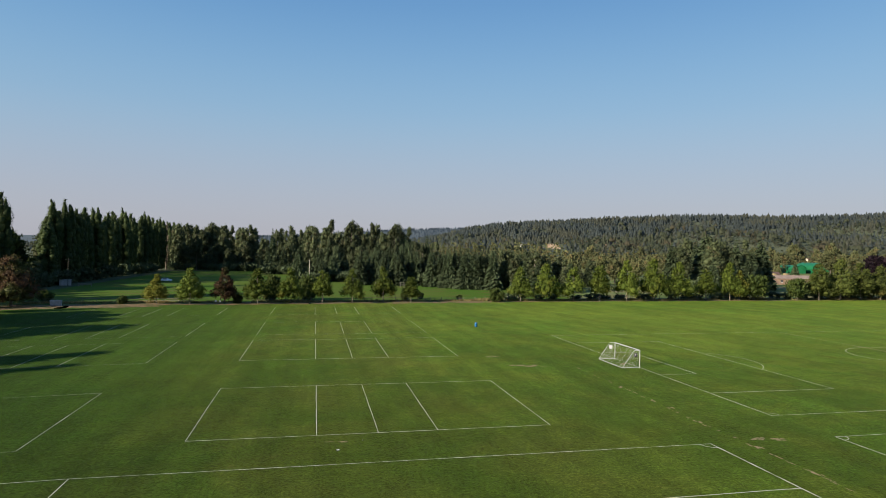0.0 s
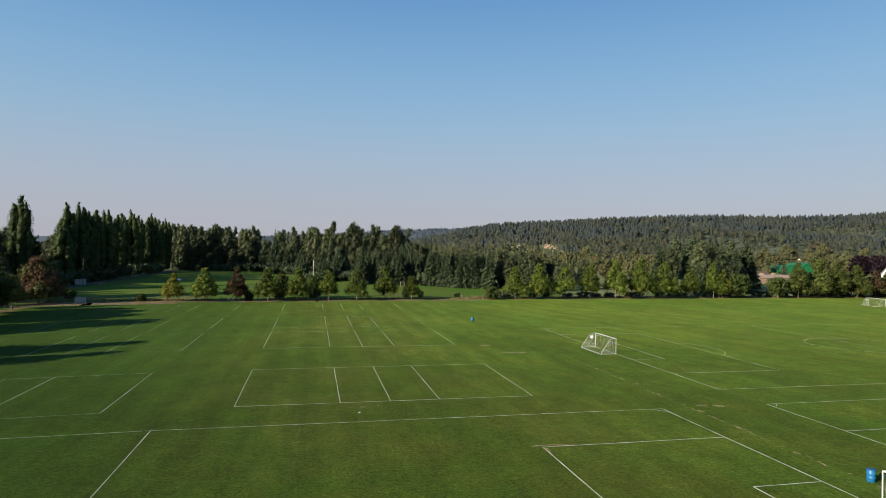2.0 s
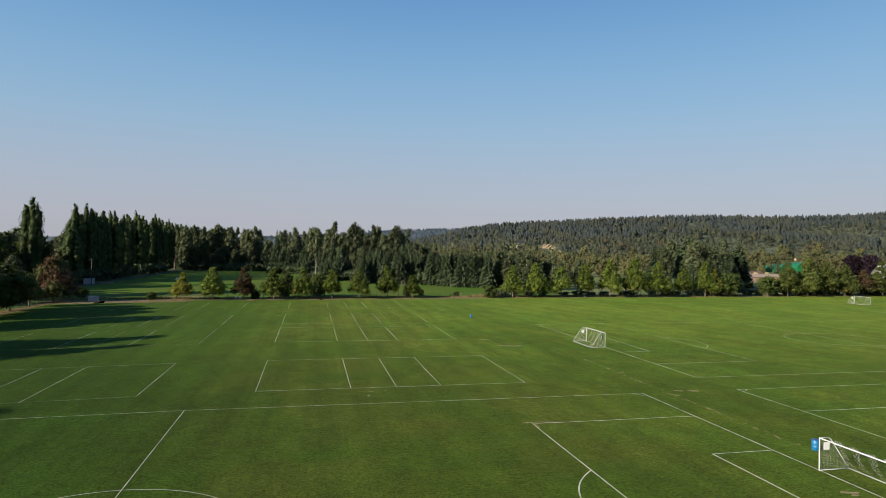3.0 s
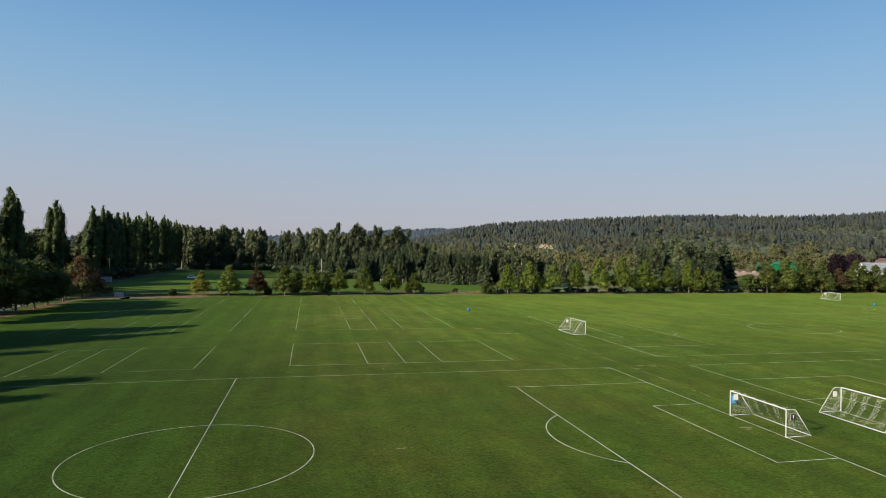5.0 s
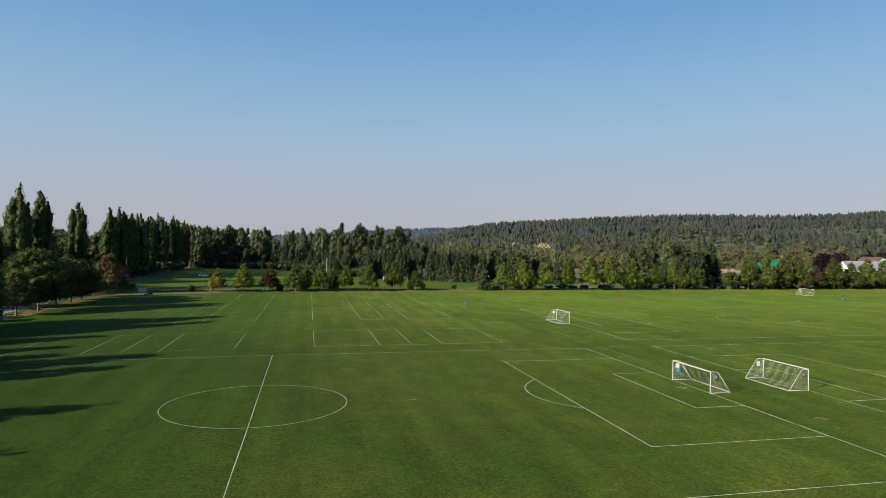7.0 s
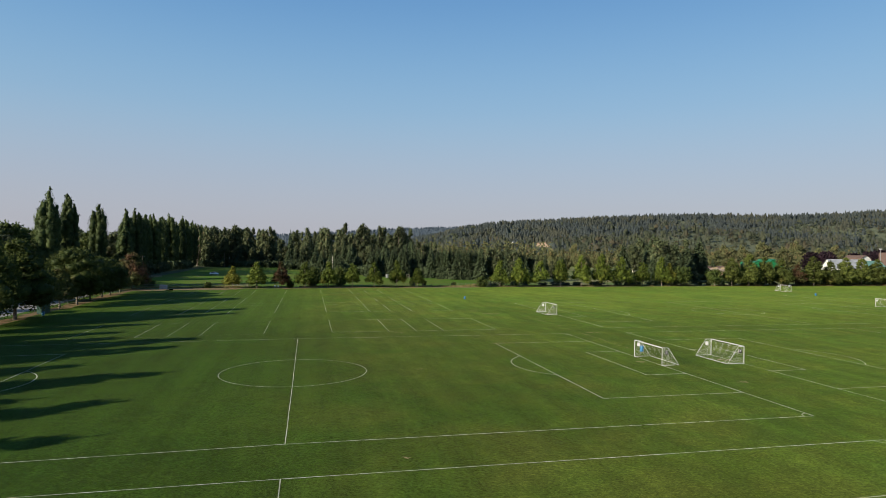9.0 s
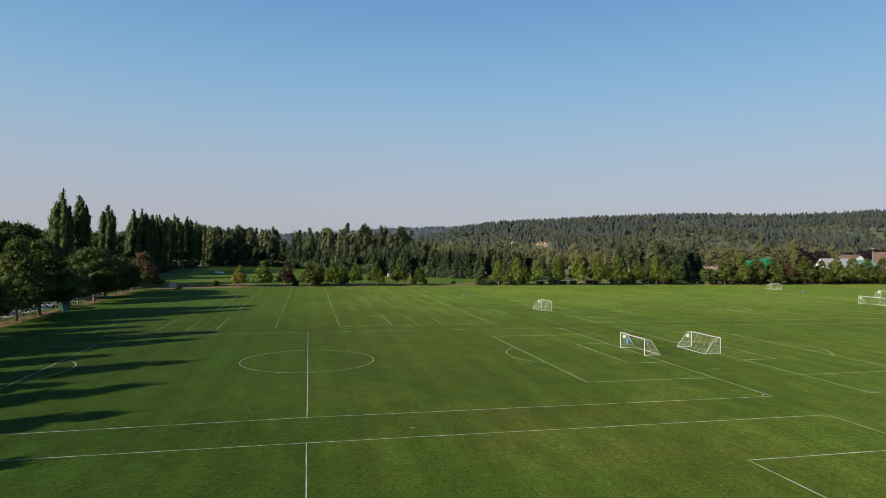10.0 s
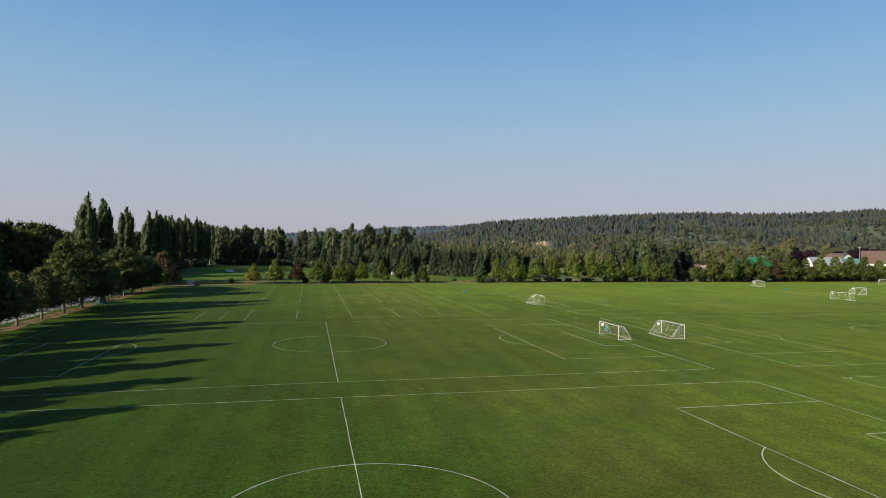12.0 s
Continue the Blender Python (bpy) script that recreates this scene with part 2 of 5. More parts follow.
M_LEAF_POP = leaves("poplar_leaves", (0.026, 0.042, 0.014), (0.062, 0.082, 0.028), None, 0, 0.15)
M_LEAF_CON = leaves("spruce_needles", (0.032, 0.047, 0.023), (0.065, 0.084, 0.041), None, 0, 0.25, 0.2)
M_LEAF_COT = leaves("cottonwood_leaves", (0.042, 0.054, 0.026), (0.080, 0.094, 0.044), (0.108, 0.096, 0.050), 0.03, 0.3)
M_LEAF_FAR = leaves("far_wood_leaves", (0.070, 0.080, 0.036), (0.122, 0.126, 0.054), (0.140, 0.112, 0.052), 0.10, 0.25, 0.35)
# the next three base colours are paled and blued to stand for distance haze
M_LEAF_HILL = leaves("hazed_hill_needles", (0.104, 0.127, 0.126), (0.128, 0.153, 0.148), (0.150, 0.158, 0.120), 0.16, 0.2, 0.72, 0.011)
M_LEAF_HILLB = leaves("hazed_hill_leaves", (0.118, 0.140, 0.096), (0.162, 0.178, 0.114), (0.176, 0.158, 0.106), 0.07, 0.2, 0.78, 0.012)
M_LEAF_HAZE = leaves("haze_tinted_far_needles", (0.078, 0.104, 0.134), (0.090, 0.118, 0.148), None, 0, 0.1, 0.6)
M_LEAF_PUR = leaves("purple_leaves", (0.010, 0.007, 0.010), (0.025, 0.014, 0.020))
M_DRYGRASS = leaves("tall_dry_grass", (0.105, 0.084, 0.032), (0.210, 0.168, 0.070), (0.063, 0.077, 0.021), 0.05)

# ---------------------------------------------------------------- helpers


def raw(name, verts, faces, *mats):
    """A mesh from arrays; faces all of one length."""
    verts, faces = np.asarray(verts, np.float32), np.asarray(faces, np.int32)
    me = bpy.data.meshes.new(name)
    n, k = faces.shape
    me.vertices.add(len(verts))
    me.vertices.foreach_set("co", verts.ravel())
    me.loops.add(n * k)
    me.loops.foreach_set("vertex_index", faces.ravel())
    me.polygons.add(n)
    me.polygons.foreach_set("loop_start", np.arange(0, n * k, k, dtype=np.int32))
    me.polygons.foreach_set("loop_total", np.full(n, k, np.int32))
    me.update(calc_edges=True)
    for m in mats:
        me.materials.append(m)
    return me


def part(name, bm, material, parent=None, label="", smooth=False):
    """One mesh object, from a bmesh or a mesh, under parent."""
    if isinstance(bm, bmesh.types.BMesh):
        me = bpy.data.meshes.new(name)
        bmesh.ops.recalc_face_normals(bm, faces=bm.faces)
        bm.to_mesh(me)
        bm.free()
    else:
        me = bm
    if material and not me.materials:
        me.materials.append(material)
    if smooth:
        me.polygons.foreach_set("use_smooth", [True] * len(me.polygons))
    ob = new(name, me)
    if parent:
        ob.parent = parent
    if label:
        tagged(ob, label)
    return ob


def thing(name, m, label, category, group="", kind=""):
    ob = new(name)
    ob.empty_display_size = 0.2
    ob.matrix_basis = m
    return tagged(ob, label, category, group, kind)


def box(bm, x0, y0, z0, x1, y1, z1, bevel=0.0):
    r = bmesh.ops.create_cube(bm, size=1, matrix=Matrix.Translation(((x0 + x1) / 2, (y0 + y1) / 2, (z0 + z1) / 2)) @ Matrix.Diagonal((x1 - x0, y1 - y0, z1 - z0, 1)))
    if bevel:
        es = list({e for v in r["verts"] for e in v.link_edges})
        bmesh.ops.bevel(bm, geom=es, offset=bevel, segments=2, affect="EDGES")
    return bm


def tube(bm, a, b, r0, r1=None, sides=8, cap=True):
    a, b = Vector(a), Vector(b)
    r1 = r0 if r1 is None else r1
    turn = (b - a).to_track_quat("Z", "Y").to_matrix().to_4x4()
    bmesh.ops.create_cone(bm, cap_ends=cap, segments=sides, radius1=r0, radius2=r1, depth=(b - a).length, matrix=Matrix.Translation((a + b) / 2) @ turn)
    return bm


def lathe(bm, profile, sides=20):
    """A turned body from (radius, height) pairs."""
    rings = [[bm.verts.new((r * math.cos(2 * math.pi * i / sides), r * math.sin(2 * math.pi * i / sides), z)) for i in range(sides)] for r, z in profile]
    for a, b in zip(rings, rings[1:]):
        for i in range(sides):
            bm.faces.new((a[i], a[(i + 1) % sides], b[(i + 1) % sides], b[i]))
    bm.faces.new(rings[0][::-1])
    bm.faces.new(rings[-1])
    return bm


# view-aligned frame of the far landscape: u to the right, v away
FAR = Vector((-9.0, -36.0))
AX_V, AX_U = Vector((0.2114, 0.9774)), Vector((0.9774, -0.2114))
CREST_AT = (-1.6, -0.36, -0.15, -0.08, -0.02, 0.03, 0.08, 0.16, 0.29, 0.41, 0.56, 0.71, 1.2)
CREST_H = (16, 16, 20, 32, 52, 79, 95, 106, 122, 130, 131, 147, 144)
RIDGE_AT = (-1.6, -0.75, -0.36, -0.17, -0.07, 0.07, 0.2, 1.2)        # a second ridge, twice as far
RIDGE_H = (95, 78, 72, 112, 138, 158, 150, 120)


def far(u, v):
    p = FAR + AX_U * u + AX_V * v
    return p.x, p.y


def hill(x, y):
    """Height of the ground: flat fields, then a long wooded ridge."""
    x, y = np.asarray(x, float) - FAR.x, np.asarray(y, float) - FAR.y
    u, v = x * AX_U.x + y * AX_U.y, x * AX_V.x + y * AX_V.y
    s = u / np.maximum(v, 400.0)
    top = np.interp(s, CREST_AT, CREST_H)
    g = np.clip((v - 880.0) / 1120.0, 0, 1)
    g = g * (0.62 + 0.38 * g)
    wave = 0.20 * np.sin(u * 0.0063 + 1.0) * np.sin(v * 0.0071 + u * 0.003) + 0.05 * np.sin(u * 0.023 + v * 0.011)
    back = np.clip((v - 2100.0) / 1500.0, 0, 1)
    near = top * (g + wave * g * (1 - g) * 3) * (1 - 0.6 * back)
    r = np.clip((v - 2700.0) / 1150.0, 0, 1)
    beyond = np.interp(s, RIDGE_AT, RIDGE_H) * r * r * (3 - 2 * r)
    return np.where(v > 880, np.maximum(near, beyond), 0.0)


# ---------------------------------------------------------------- ground


def build_ground():
    xs = np.unique(np.concatenate([np.arange(-4500, 4501, 90.0), [-76.0, 330.0, 46.0, 150.0]]))
    ys = np.unique(np.concatenate([np.arange(-4500, 4501, 90.0), [201.0, 260.0, 330.0]]))
    X, Y = np.meshgrid(xs, ys, indexing="ij")
    Z = hill(X, Y)
    v = np.stack([X, Y, Z], -1).reshape(-1, 3)
    ni, nj = len(xs), len(ys)
    i, j = np.meshgrid(np.arange(ni - 1), np.arange(nj - 1), indexing="ij")
    a = (i * nj + j).ravel()
    f = np.stack([a, a + nj, a + nj + 1, a + 1], -1)
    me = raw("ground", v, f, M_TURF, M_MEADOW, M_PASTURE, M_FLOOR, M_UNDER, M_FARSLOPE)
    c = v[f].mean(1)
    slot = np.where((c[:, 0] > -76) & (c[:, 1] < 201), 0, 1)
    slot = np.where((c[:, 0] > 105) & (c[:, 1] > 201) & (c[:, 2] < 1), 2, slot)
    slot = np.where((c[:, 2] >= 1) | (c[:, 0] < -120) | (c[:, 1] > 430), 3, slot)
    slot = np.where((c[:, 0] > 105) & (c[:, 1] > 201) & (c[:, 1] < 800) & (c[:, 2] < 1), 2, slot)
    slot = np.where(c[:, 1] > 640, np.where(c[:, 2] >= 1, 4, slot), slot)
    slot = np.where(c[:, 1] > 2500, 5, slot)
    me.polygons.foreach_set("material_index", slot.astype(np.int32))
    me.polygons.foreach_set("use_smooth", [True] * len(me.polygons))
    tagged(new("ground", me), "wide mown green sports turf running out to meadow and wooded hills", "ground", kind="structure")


build_ground()


def strip(name, pts, width, z, mat, label, cat="ground", wobble=0.6, step=2.0):
    """A ribbon of ground with ragged edges, along a polyline."""
    left, right = [], []
    for (x0, y0), (x1, y1) in zip(pts, pts[1:]):
        d = Vector((x1 - x0, y1 - y0))
        n = max(2, int(d.length / step))
        s = Vector((-d.y, d.x)).normalized()
        for i in range(n):
            p = Vector((x0, y0)) + d * (i / (n - 1))
            for side, keep in ((1, left), (-1, right)):
                w = width / 2 * (1 + wobble * noise.noise((p.x * 0.21 + side * 37, p.y * 0.21, 3.1)))
                q = p + s * side * w
                keep.append((q.x, q.y, z))
    n = len(left)
    me = raw(name, left + right, [(i, n + i, n + i + 1, i + 1) for i in range(n - 1)], mat)
    return tagged(new(name, me), label, cat, kind="structure")


strip("dirt_verge", [(-73.0, -75), (-73.0, 60), (-73.6, 130), (-74.5, 188)], 3.6, 0.006, M_DIRT, "bare brown dirt verge with thin grass under the trees", wobble=0.8)
strip("dirt_verge", [(-76, 188.4), (-40, 192.6), (0, 196.2), (60, 198.8)], 7.4, 0.010, M_DIRT, "dry brown dirt verge along the field fence", wobble=0.9)
strip("dirt_verge", [(-77, 183.4), (-62, 185.4), (-40, 190.6)], 9.5, 0.014, M_DIRT, "dry brown dirt where the verges meet at the field corner", wobble=0.7)
strip("dirt_verge", [(60, 199.0), (140, 200.5), (200, 201.0), (330, 201.5)], 3.4, 0.010, M_DIRT, "dry brown dirt verge along the field fence", wobble=0.9)
strip("road", [(-88.5, -75), (-88.5, 60), (-90, 130), (-93, 185)], 24.0, 0.012, M_ROAD, "grey asphalt car park road behind the tree row", "road", 0.05, 5.0)

# ---------------------------------------------------------------- painted pitch lines
LINE = 0.10


def marking(name, pts, parent, width=LINE):
    """One painted line along a polyline, laid on the turf."""
    pts = [Vector(p) for p in pts]
    left, right = [], []
    for i, p in enumerate(pts):
        a, b = pts[max(i - 1, 0)], pts[min(i + 1, len(pts) - 1)]
        d = (b - a).normalized()
        s = Vector((-d.y, d.x)) * width / 2
        left.append((p.x + s.x, p.y + s.y, 0.004))
        right.append((p.x - s.x, p.y - s.y, 0.004))
    n = len(pts)
    return part(name, raw(name, left + right, [(i, n + i, n + i + 1, i + 1) for i in range(n - 1)], M_PAINT), None, parent)


def arc(cx, cy, r, a0, a1, n=40):
    return [(cx + r * math.cos(radians(a0 + (a1 - a0) * i / n)), cy + r * math.sin(radians(a0 + (a1 - a0) * i / n))) for i in range(n + 1)]


def jog(p, q, n=12, amp=0.02):
    """A hand-painted straight line is never quite straight."""
    return [(p[0] + (q[0] - p[0]) * i / n + random.uniform(-amp, amp), p[1] + (q[1] - p[1]) * i / n + random.uniform(-amp, amp)) for i in range(n + 1)]


def pitch(x0, x1, y0, y1, pa_w=39.0, pa_d=16.7, ga_w=17.6, ga_d=5.4, ends=(True, True), west=0.0, ring=(9.02, 8.66)):
    """west: how far the lines drift to the south, metre by metre, west of the halfway line; ring: the paced-out centre circle, a little oval."""
    t = thing("pitch_markings", pose(0, 0, 0), "white painted soccer pitch lines on mown turf", "field lines", "pitches", "structure")
    cy, hx = (y0 + y1) / 2, (x0 + x1) / 2

    def drift(pts):
        return [(x, y - west * max(0.0, hx - x)) for x, y in pts]

    marking("touchline", drift(jog((x0, y0), (x1, y0))), t, 0.08)
    marking("touchline", drift(jog((x0, y1), (x1, y1))), t, 0.08)
    marking("halfway_line", jog((hx, y0), (hx, y1)), t, 0.075)
    marking("centre_circle", [(hx + 0.05 + x * ring[0], cy + 0.15 + y * ring[1]) for x, y in arc(0, 0, 1, 0, 360, 72)], t)
    for gx, s, on in ((x0, 1, ends[0]), (x1, -1, ends[1])):
        if not on:
            continue
        marking("goal_line", drift(jog((gx, y0), (gx, y1))), t)
        for w, d, nm in ((pa_w, pa_d, "penalty_area_line"), (ga_w, ga_d, "goal_area_line")):
            a, b = (gx, cy - w / 2), (gx + s * d, cy - w / 2)
            c, e = (gx + s * d, cy + w / 2), (gx, cy + w / 2)
            for p, q in ((a, b), (b, c), (c, e)):
                marking(nm, drift(jog(p, q, 6)), t)
        half = math.degrees(math.acos((pa_d - 11.0) / 9.15))
        mid = 0 if s > 0 else 180
        marking("penalty_arc", drift(arc(gx + s * 11.0, cy, 9.15, mid - half, mid + half)), t)
        for y, up in ((y0, 1), (y1, -1)):
            base = {(1, 1): 0, (-1, 1): 90, (-1, -1): 180, (1, -1): 270}[(s, up)]
            marking("corner_arc", drift(arc(gx, y, 1.0, base, base + 90, 8)), t)
    return t


pitch(-63.95, 34.52, -4.25, 54.65, pa_d=16.9, ga_d=5.6, west=0.042)
pitch(-63.75, 34.28, -70.9, -11.85, west=0.012, ring=(9.08, 8.96))
pitch(46.4, 146.6, 61.9, 120.6)
pitch(46.9, 149.6, -4.6, 54.7)
pitch(46.9, 147.0, -71.0, -11.9)
pitch(158.5, 258.0, 84.0, 143.0, ends=(True, True))


def small_pitch(xs, y0, y1, side, lean=0.0):
    t = thing("practice_pitch_markings", pose(0, 0, 0), "white painted small practice pitch lines on turf", "field lines", "small pitches", "structure")
    for x in xs:
        d = lean * (xs[-1] - x)
        marking("cross_line", jog((x, y0 - d), (x, y1 - d), 6), t, 0.075)
    for y, w in zip((y0, y1), side):
        marking("side_line", jog((xs[0], y - lean * (xs[-1] - xs[0])), (xs[-1], y), 8), t, w)
    return t


for y0, y1, side, side_west in ((62.2, 82.0, (0.09, 0.085), (0.04, 0.05)), (100.0, 120.1, (0.085, 0.075), (0.045, 0.03)), (127.0, 147.0, (0.06, 0.05), (0.03, 0.03)), (163.4, 183.0, (0.045, 0.02), (0.03, 0.02))):
    small_pitch((-8.65, 1.95, 7.25, 12.55, 23.1), y0, y1, side)
    small_pitch((-52.2, -41.95, -36.8, -31.6, -20.85), y0 - 0.6, y1 - 0.6, side_west, 0.1)


def soil_patch(x, y, rx, ry):
    """A few ragged crumbs of bare ground close together."""
    V, F = [], []
    for c in range(7):
        cx, cy = x + random.gauss(0, rx * 0.5), y + random.gauss(0, ry * 0.5)
        a, b, n, o = rx * random.uniform(0.15, 0.5), ry * random.uniform(0.15, 0.5), 11, len(V)
        V.append((cx, cy, 0.006))
        for i in range(n):
            w = 2 * math.pi * i / n
            k = random.uniform(0.55, 1.25)
            V.append((cx + a * k * math.cos(w), cy + b * k * math.sin(w), 0.006 + 0.0005 * c))
        F += [(o, o + 1 + i, o + 1 + (i + 1) % n) for i in range(n)]
    tagged(new("soil_patch", raw("soil_patch", V, F, M_SOIL)), "small worn patch of bare brown soil", "soil patch", "worn patches", "structure")


for x, y, a, b in ((31.7, 90.8, 1.9, .7), (27.9, 98.8, 1.4, .6), (29.3, 91.5, 1.0, .5), (37.5, 76.1, .22, .6), (37.8, 69.5, .25, .5), (38.1, 66.3, .2, .6), (37.6, 60.8, .22, .7), (39.4, 55.3, .7, .4),
                   (41.4, 54.9, .8, .45), (37.8, 52.7, .3, .9), (37.8, 47.4, .25, .6), (3.7, 60.1, 1.0, .16), (1.6, 24.7, .5, .22), (38.4, 10.6, .7, .4), (-5.8, -9.1, .4, .2), (33.1, 25.2, .8, .35), (46.2, 25.0, .7, .6), (45.8, 90.5, .8, .7), (17.6, 45.0, .9, .35), (18.9, 44.9, 1.4, .2), (17.7, 44.0, .2, .9), (96.4, 100.0, .25, 6.0), (96.4, 76.0, .22, 7.0)):
    soil_patch(x, y, a, b)
for i in range(38):
    soil_patch(37.7 + random.uniform(-0.2, 0.2), 26 + i * 1.7 + random.uniform(-1, 1), random.uniform(0.08, 0.2), random.uniform(0.2, 0.6))

# ---------------------------------------------------------------- trees


def cards(c, nrm, size, aspect=0.6, along=None):
    """Leaf clumps: one small diamond for each centre, facing nrm."""
    n = len(c)
    nrm = nrm / np.maximum(np.linalg.norm(nrm, axis=1, keepdims=True), 1e-6)
    a = np.cross(nrm, rng.normal(size=(n, 3))) if along is None else along
    a = a / np.maximum(np.linalg.norm(a, axis=1, keepdims=True), 1e-6)
    b = np.cross(nrm, a)
    b /= np.maximum(np.linalg.norm(b, axis=1, keepdims=True), 1e-6)
    s = (size * rng.uniform(0.6, 1.35, n))[:, None]
    v = np.stack([c - a * s, c - b * s * aspect + nrm * s * 0.2, c + a * s, c + b * s * aspect + nrm * s * 0.2], 1).reshape(-1, 3)
    return v, np.arange(4 * n).reshape(n, 4)


def ball(n):
    d = rng.normal(size=(n, 3))
    return d / np.linalg.norm(d, axis=1, keepdims=True)


def lumps(centres, radii, n, leaf, flat=0.8, inward=0.45, up=0.25, fray=0.2, rise=0.0, jitter=0.4):
    """Leaves over the skins of many lumps that together make a crown."""
    w = radii ** 2
    pick = rng.choice(len(centres), n, p=w / w.sum())
    d = ball(n)
    rad = radii[pick] * (1 - inward * rng.random(n) ** 2) * rng.uniform(1 - fray, 1 + fray, n)
    c = centres[pick] + d * rad[:, None] * np.array([1, 1, flat])
    nrm = d + rng.normal(size=(n, 3)) * jitter + np.array([0, 0, up])
    if rise:
        return cards(c, nrm, leaf * 1.25, 0.42, d * 0.7 + rng.normal(size=(n, 3)) * 0.45 + np.array([0, 0, rise]))
    return cards(c, nrm, leaf)


def as_tris(v, f):
    return v, f if f.shape[1] == 3 else np.concatenate([f[:, [0, 1, 2]], f[:, [0, 2, 3]]])


def ico():
    bm = bmesh.new()
    bmesh.ops.create_icosphere(bm, subdivisions=1, radius=1)
    bm.verts.ensure_lookup_table()
    v, f = np.array([q.co[:] for q in bm.verts]), np.array([[q.index for q in p.verts] for p in bm.faces])
    bm.free()
    return v, f


ICO_V, ICO_F = ico()


def crown_mesh(c, rad, n, leaf, flat, mat, inward=0.45, up=0.25, fray=0.2, core=0.62, low=None, rise=0.0):
    """A crown: an uneven dense heart of lumps, and leaves over it."""
    v, f = as_tris(*lumps(c, rad, n, leaf, flat, inward, up, fray, rise))
    k = len(c)
    heart = (c[:, None, :] + ICO_V[None] * rng.uniform(0.6, 1.1, (k, len(ICO_V), 1)) * (rad * core)[:, None, None] * np.array([1, 1, flat])).reshape(-1, 3)
    hf = (ICO_F[None] + (np.arange(k) * len(ICO_V))[:, None, None]).reshape(-1, 3)
    v, f = np.concatenate([v, heart]), np.concatenate([f, hf + len(v)])
    if low is not None:
        v[:, 2] = np.maximum(v[:, 2], low)
    return raw("crown", v, f, mat)


def crown_points(H, W, base, k, profile):
    """Lump centres inside a crown's outline."""
    h = base + (H - base) * rng.uniform(0.06, 0.92, k)
    t = (h - base) / (H - base)
    r = profile(t) * W / 2
    a = rng.uniform(0, 2 * math.pi, k)
    q = np.sqrt(rng.uniform(0.15, 1.0, k)) * 0.78
    c = np.stack([r * q * np.cos(a), r * q * np.sin(a), h], -1)
    return c, np.maximum(r * rng.uniform(0.30, 0.5, k), W * 0.09)


def oval(t):
    return np.sin(np.pi * np.clip(t * 0.86 + 0.12, 0, 1)) ** 0.65


def egg(t):
    return np.clip(np.sqrt(np.maximum(t, 0) * 5 + 0.2), 0, 1) * (1 - np.clip(t, 0, 1)) ** 0.62 * 1.12


def pyramid(t):
    return np.clip(np.sqrt(np.maximum(t, 0) * 6 + 0.3), 0, 1) * (1 - np.clip(t, 0, 1)) ** 0.85 * 1.25


def limbs(H, base, r, crown_c, n, lean=0.02, rise=0.82, sides=8):
    """A tapered, slightly bent trunk with limbs that reach into the crown."""
    bm = bmesh.new()
    p = Vector((0, 0, -0.1))
    steps = 6
    pts = [p]
    for i in range(1, steps + 1):
        z = H * rise * i / steps
        pts.append(Vector((random.uniform(-1, 1) * lean * z, random.uniform(-1, 1) * lean * z, z)))
    for i in range(steps):
        k0, k1 = (1 - i / steps) ** 0.8, (1 - (i + 1) / steps) ** 0.8
        tube(bm, pts[i], pts[i + 1], r * (k0 * 0.92 + 0.08) * (1.25 if i == 0 else 1), r * (k1 * 0.92 + 0.08), sides, False)
    for j in range(n):
        c = crown_c[int(rng.integers(len(crown_c)))]
        z0 = max(base * 0.85, min(c[2] * 0.72, H * rise * 0.9)) + random.uniform(0, 0.4)
        f = z0 / (H * rise) * steps
        i = min(int(f), steps - 1)
        a = pts[i].lerp(pts[i + 1], f - i)
        tube(bm, a, Vector(c), r * 0.32 * (1 - z0 / H * 0.6), r * 0.06, 5, False)
    return bm


def broadleaf(name, label, H, W, base, k, n, leaf, mat, bark, group, m, profile=oval, r=None, flat=0.8, n_limbs=9, rise=0.8, plump=1.0):
    t = thing(name, m, label, "tree", group)
    c, rad = crown_points(H, W, base, k, profile)
    rad = np.maximum(rad * plump, W * 0.15) if plump > 1 else rad
    part("trunk", limbs(H, base, r or H * 0.017, c, n_limbs), bark, t, smooth=True)
    part("crown", crown_mesh(c, rad, n, leaf, flat, mat, low=base * 0.6, rise=rise), None, t)
    return t


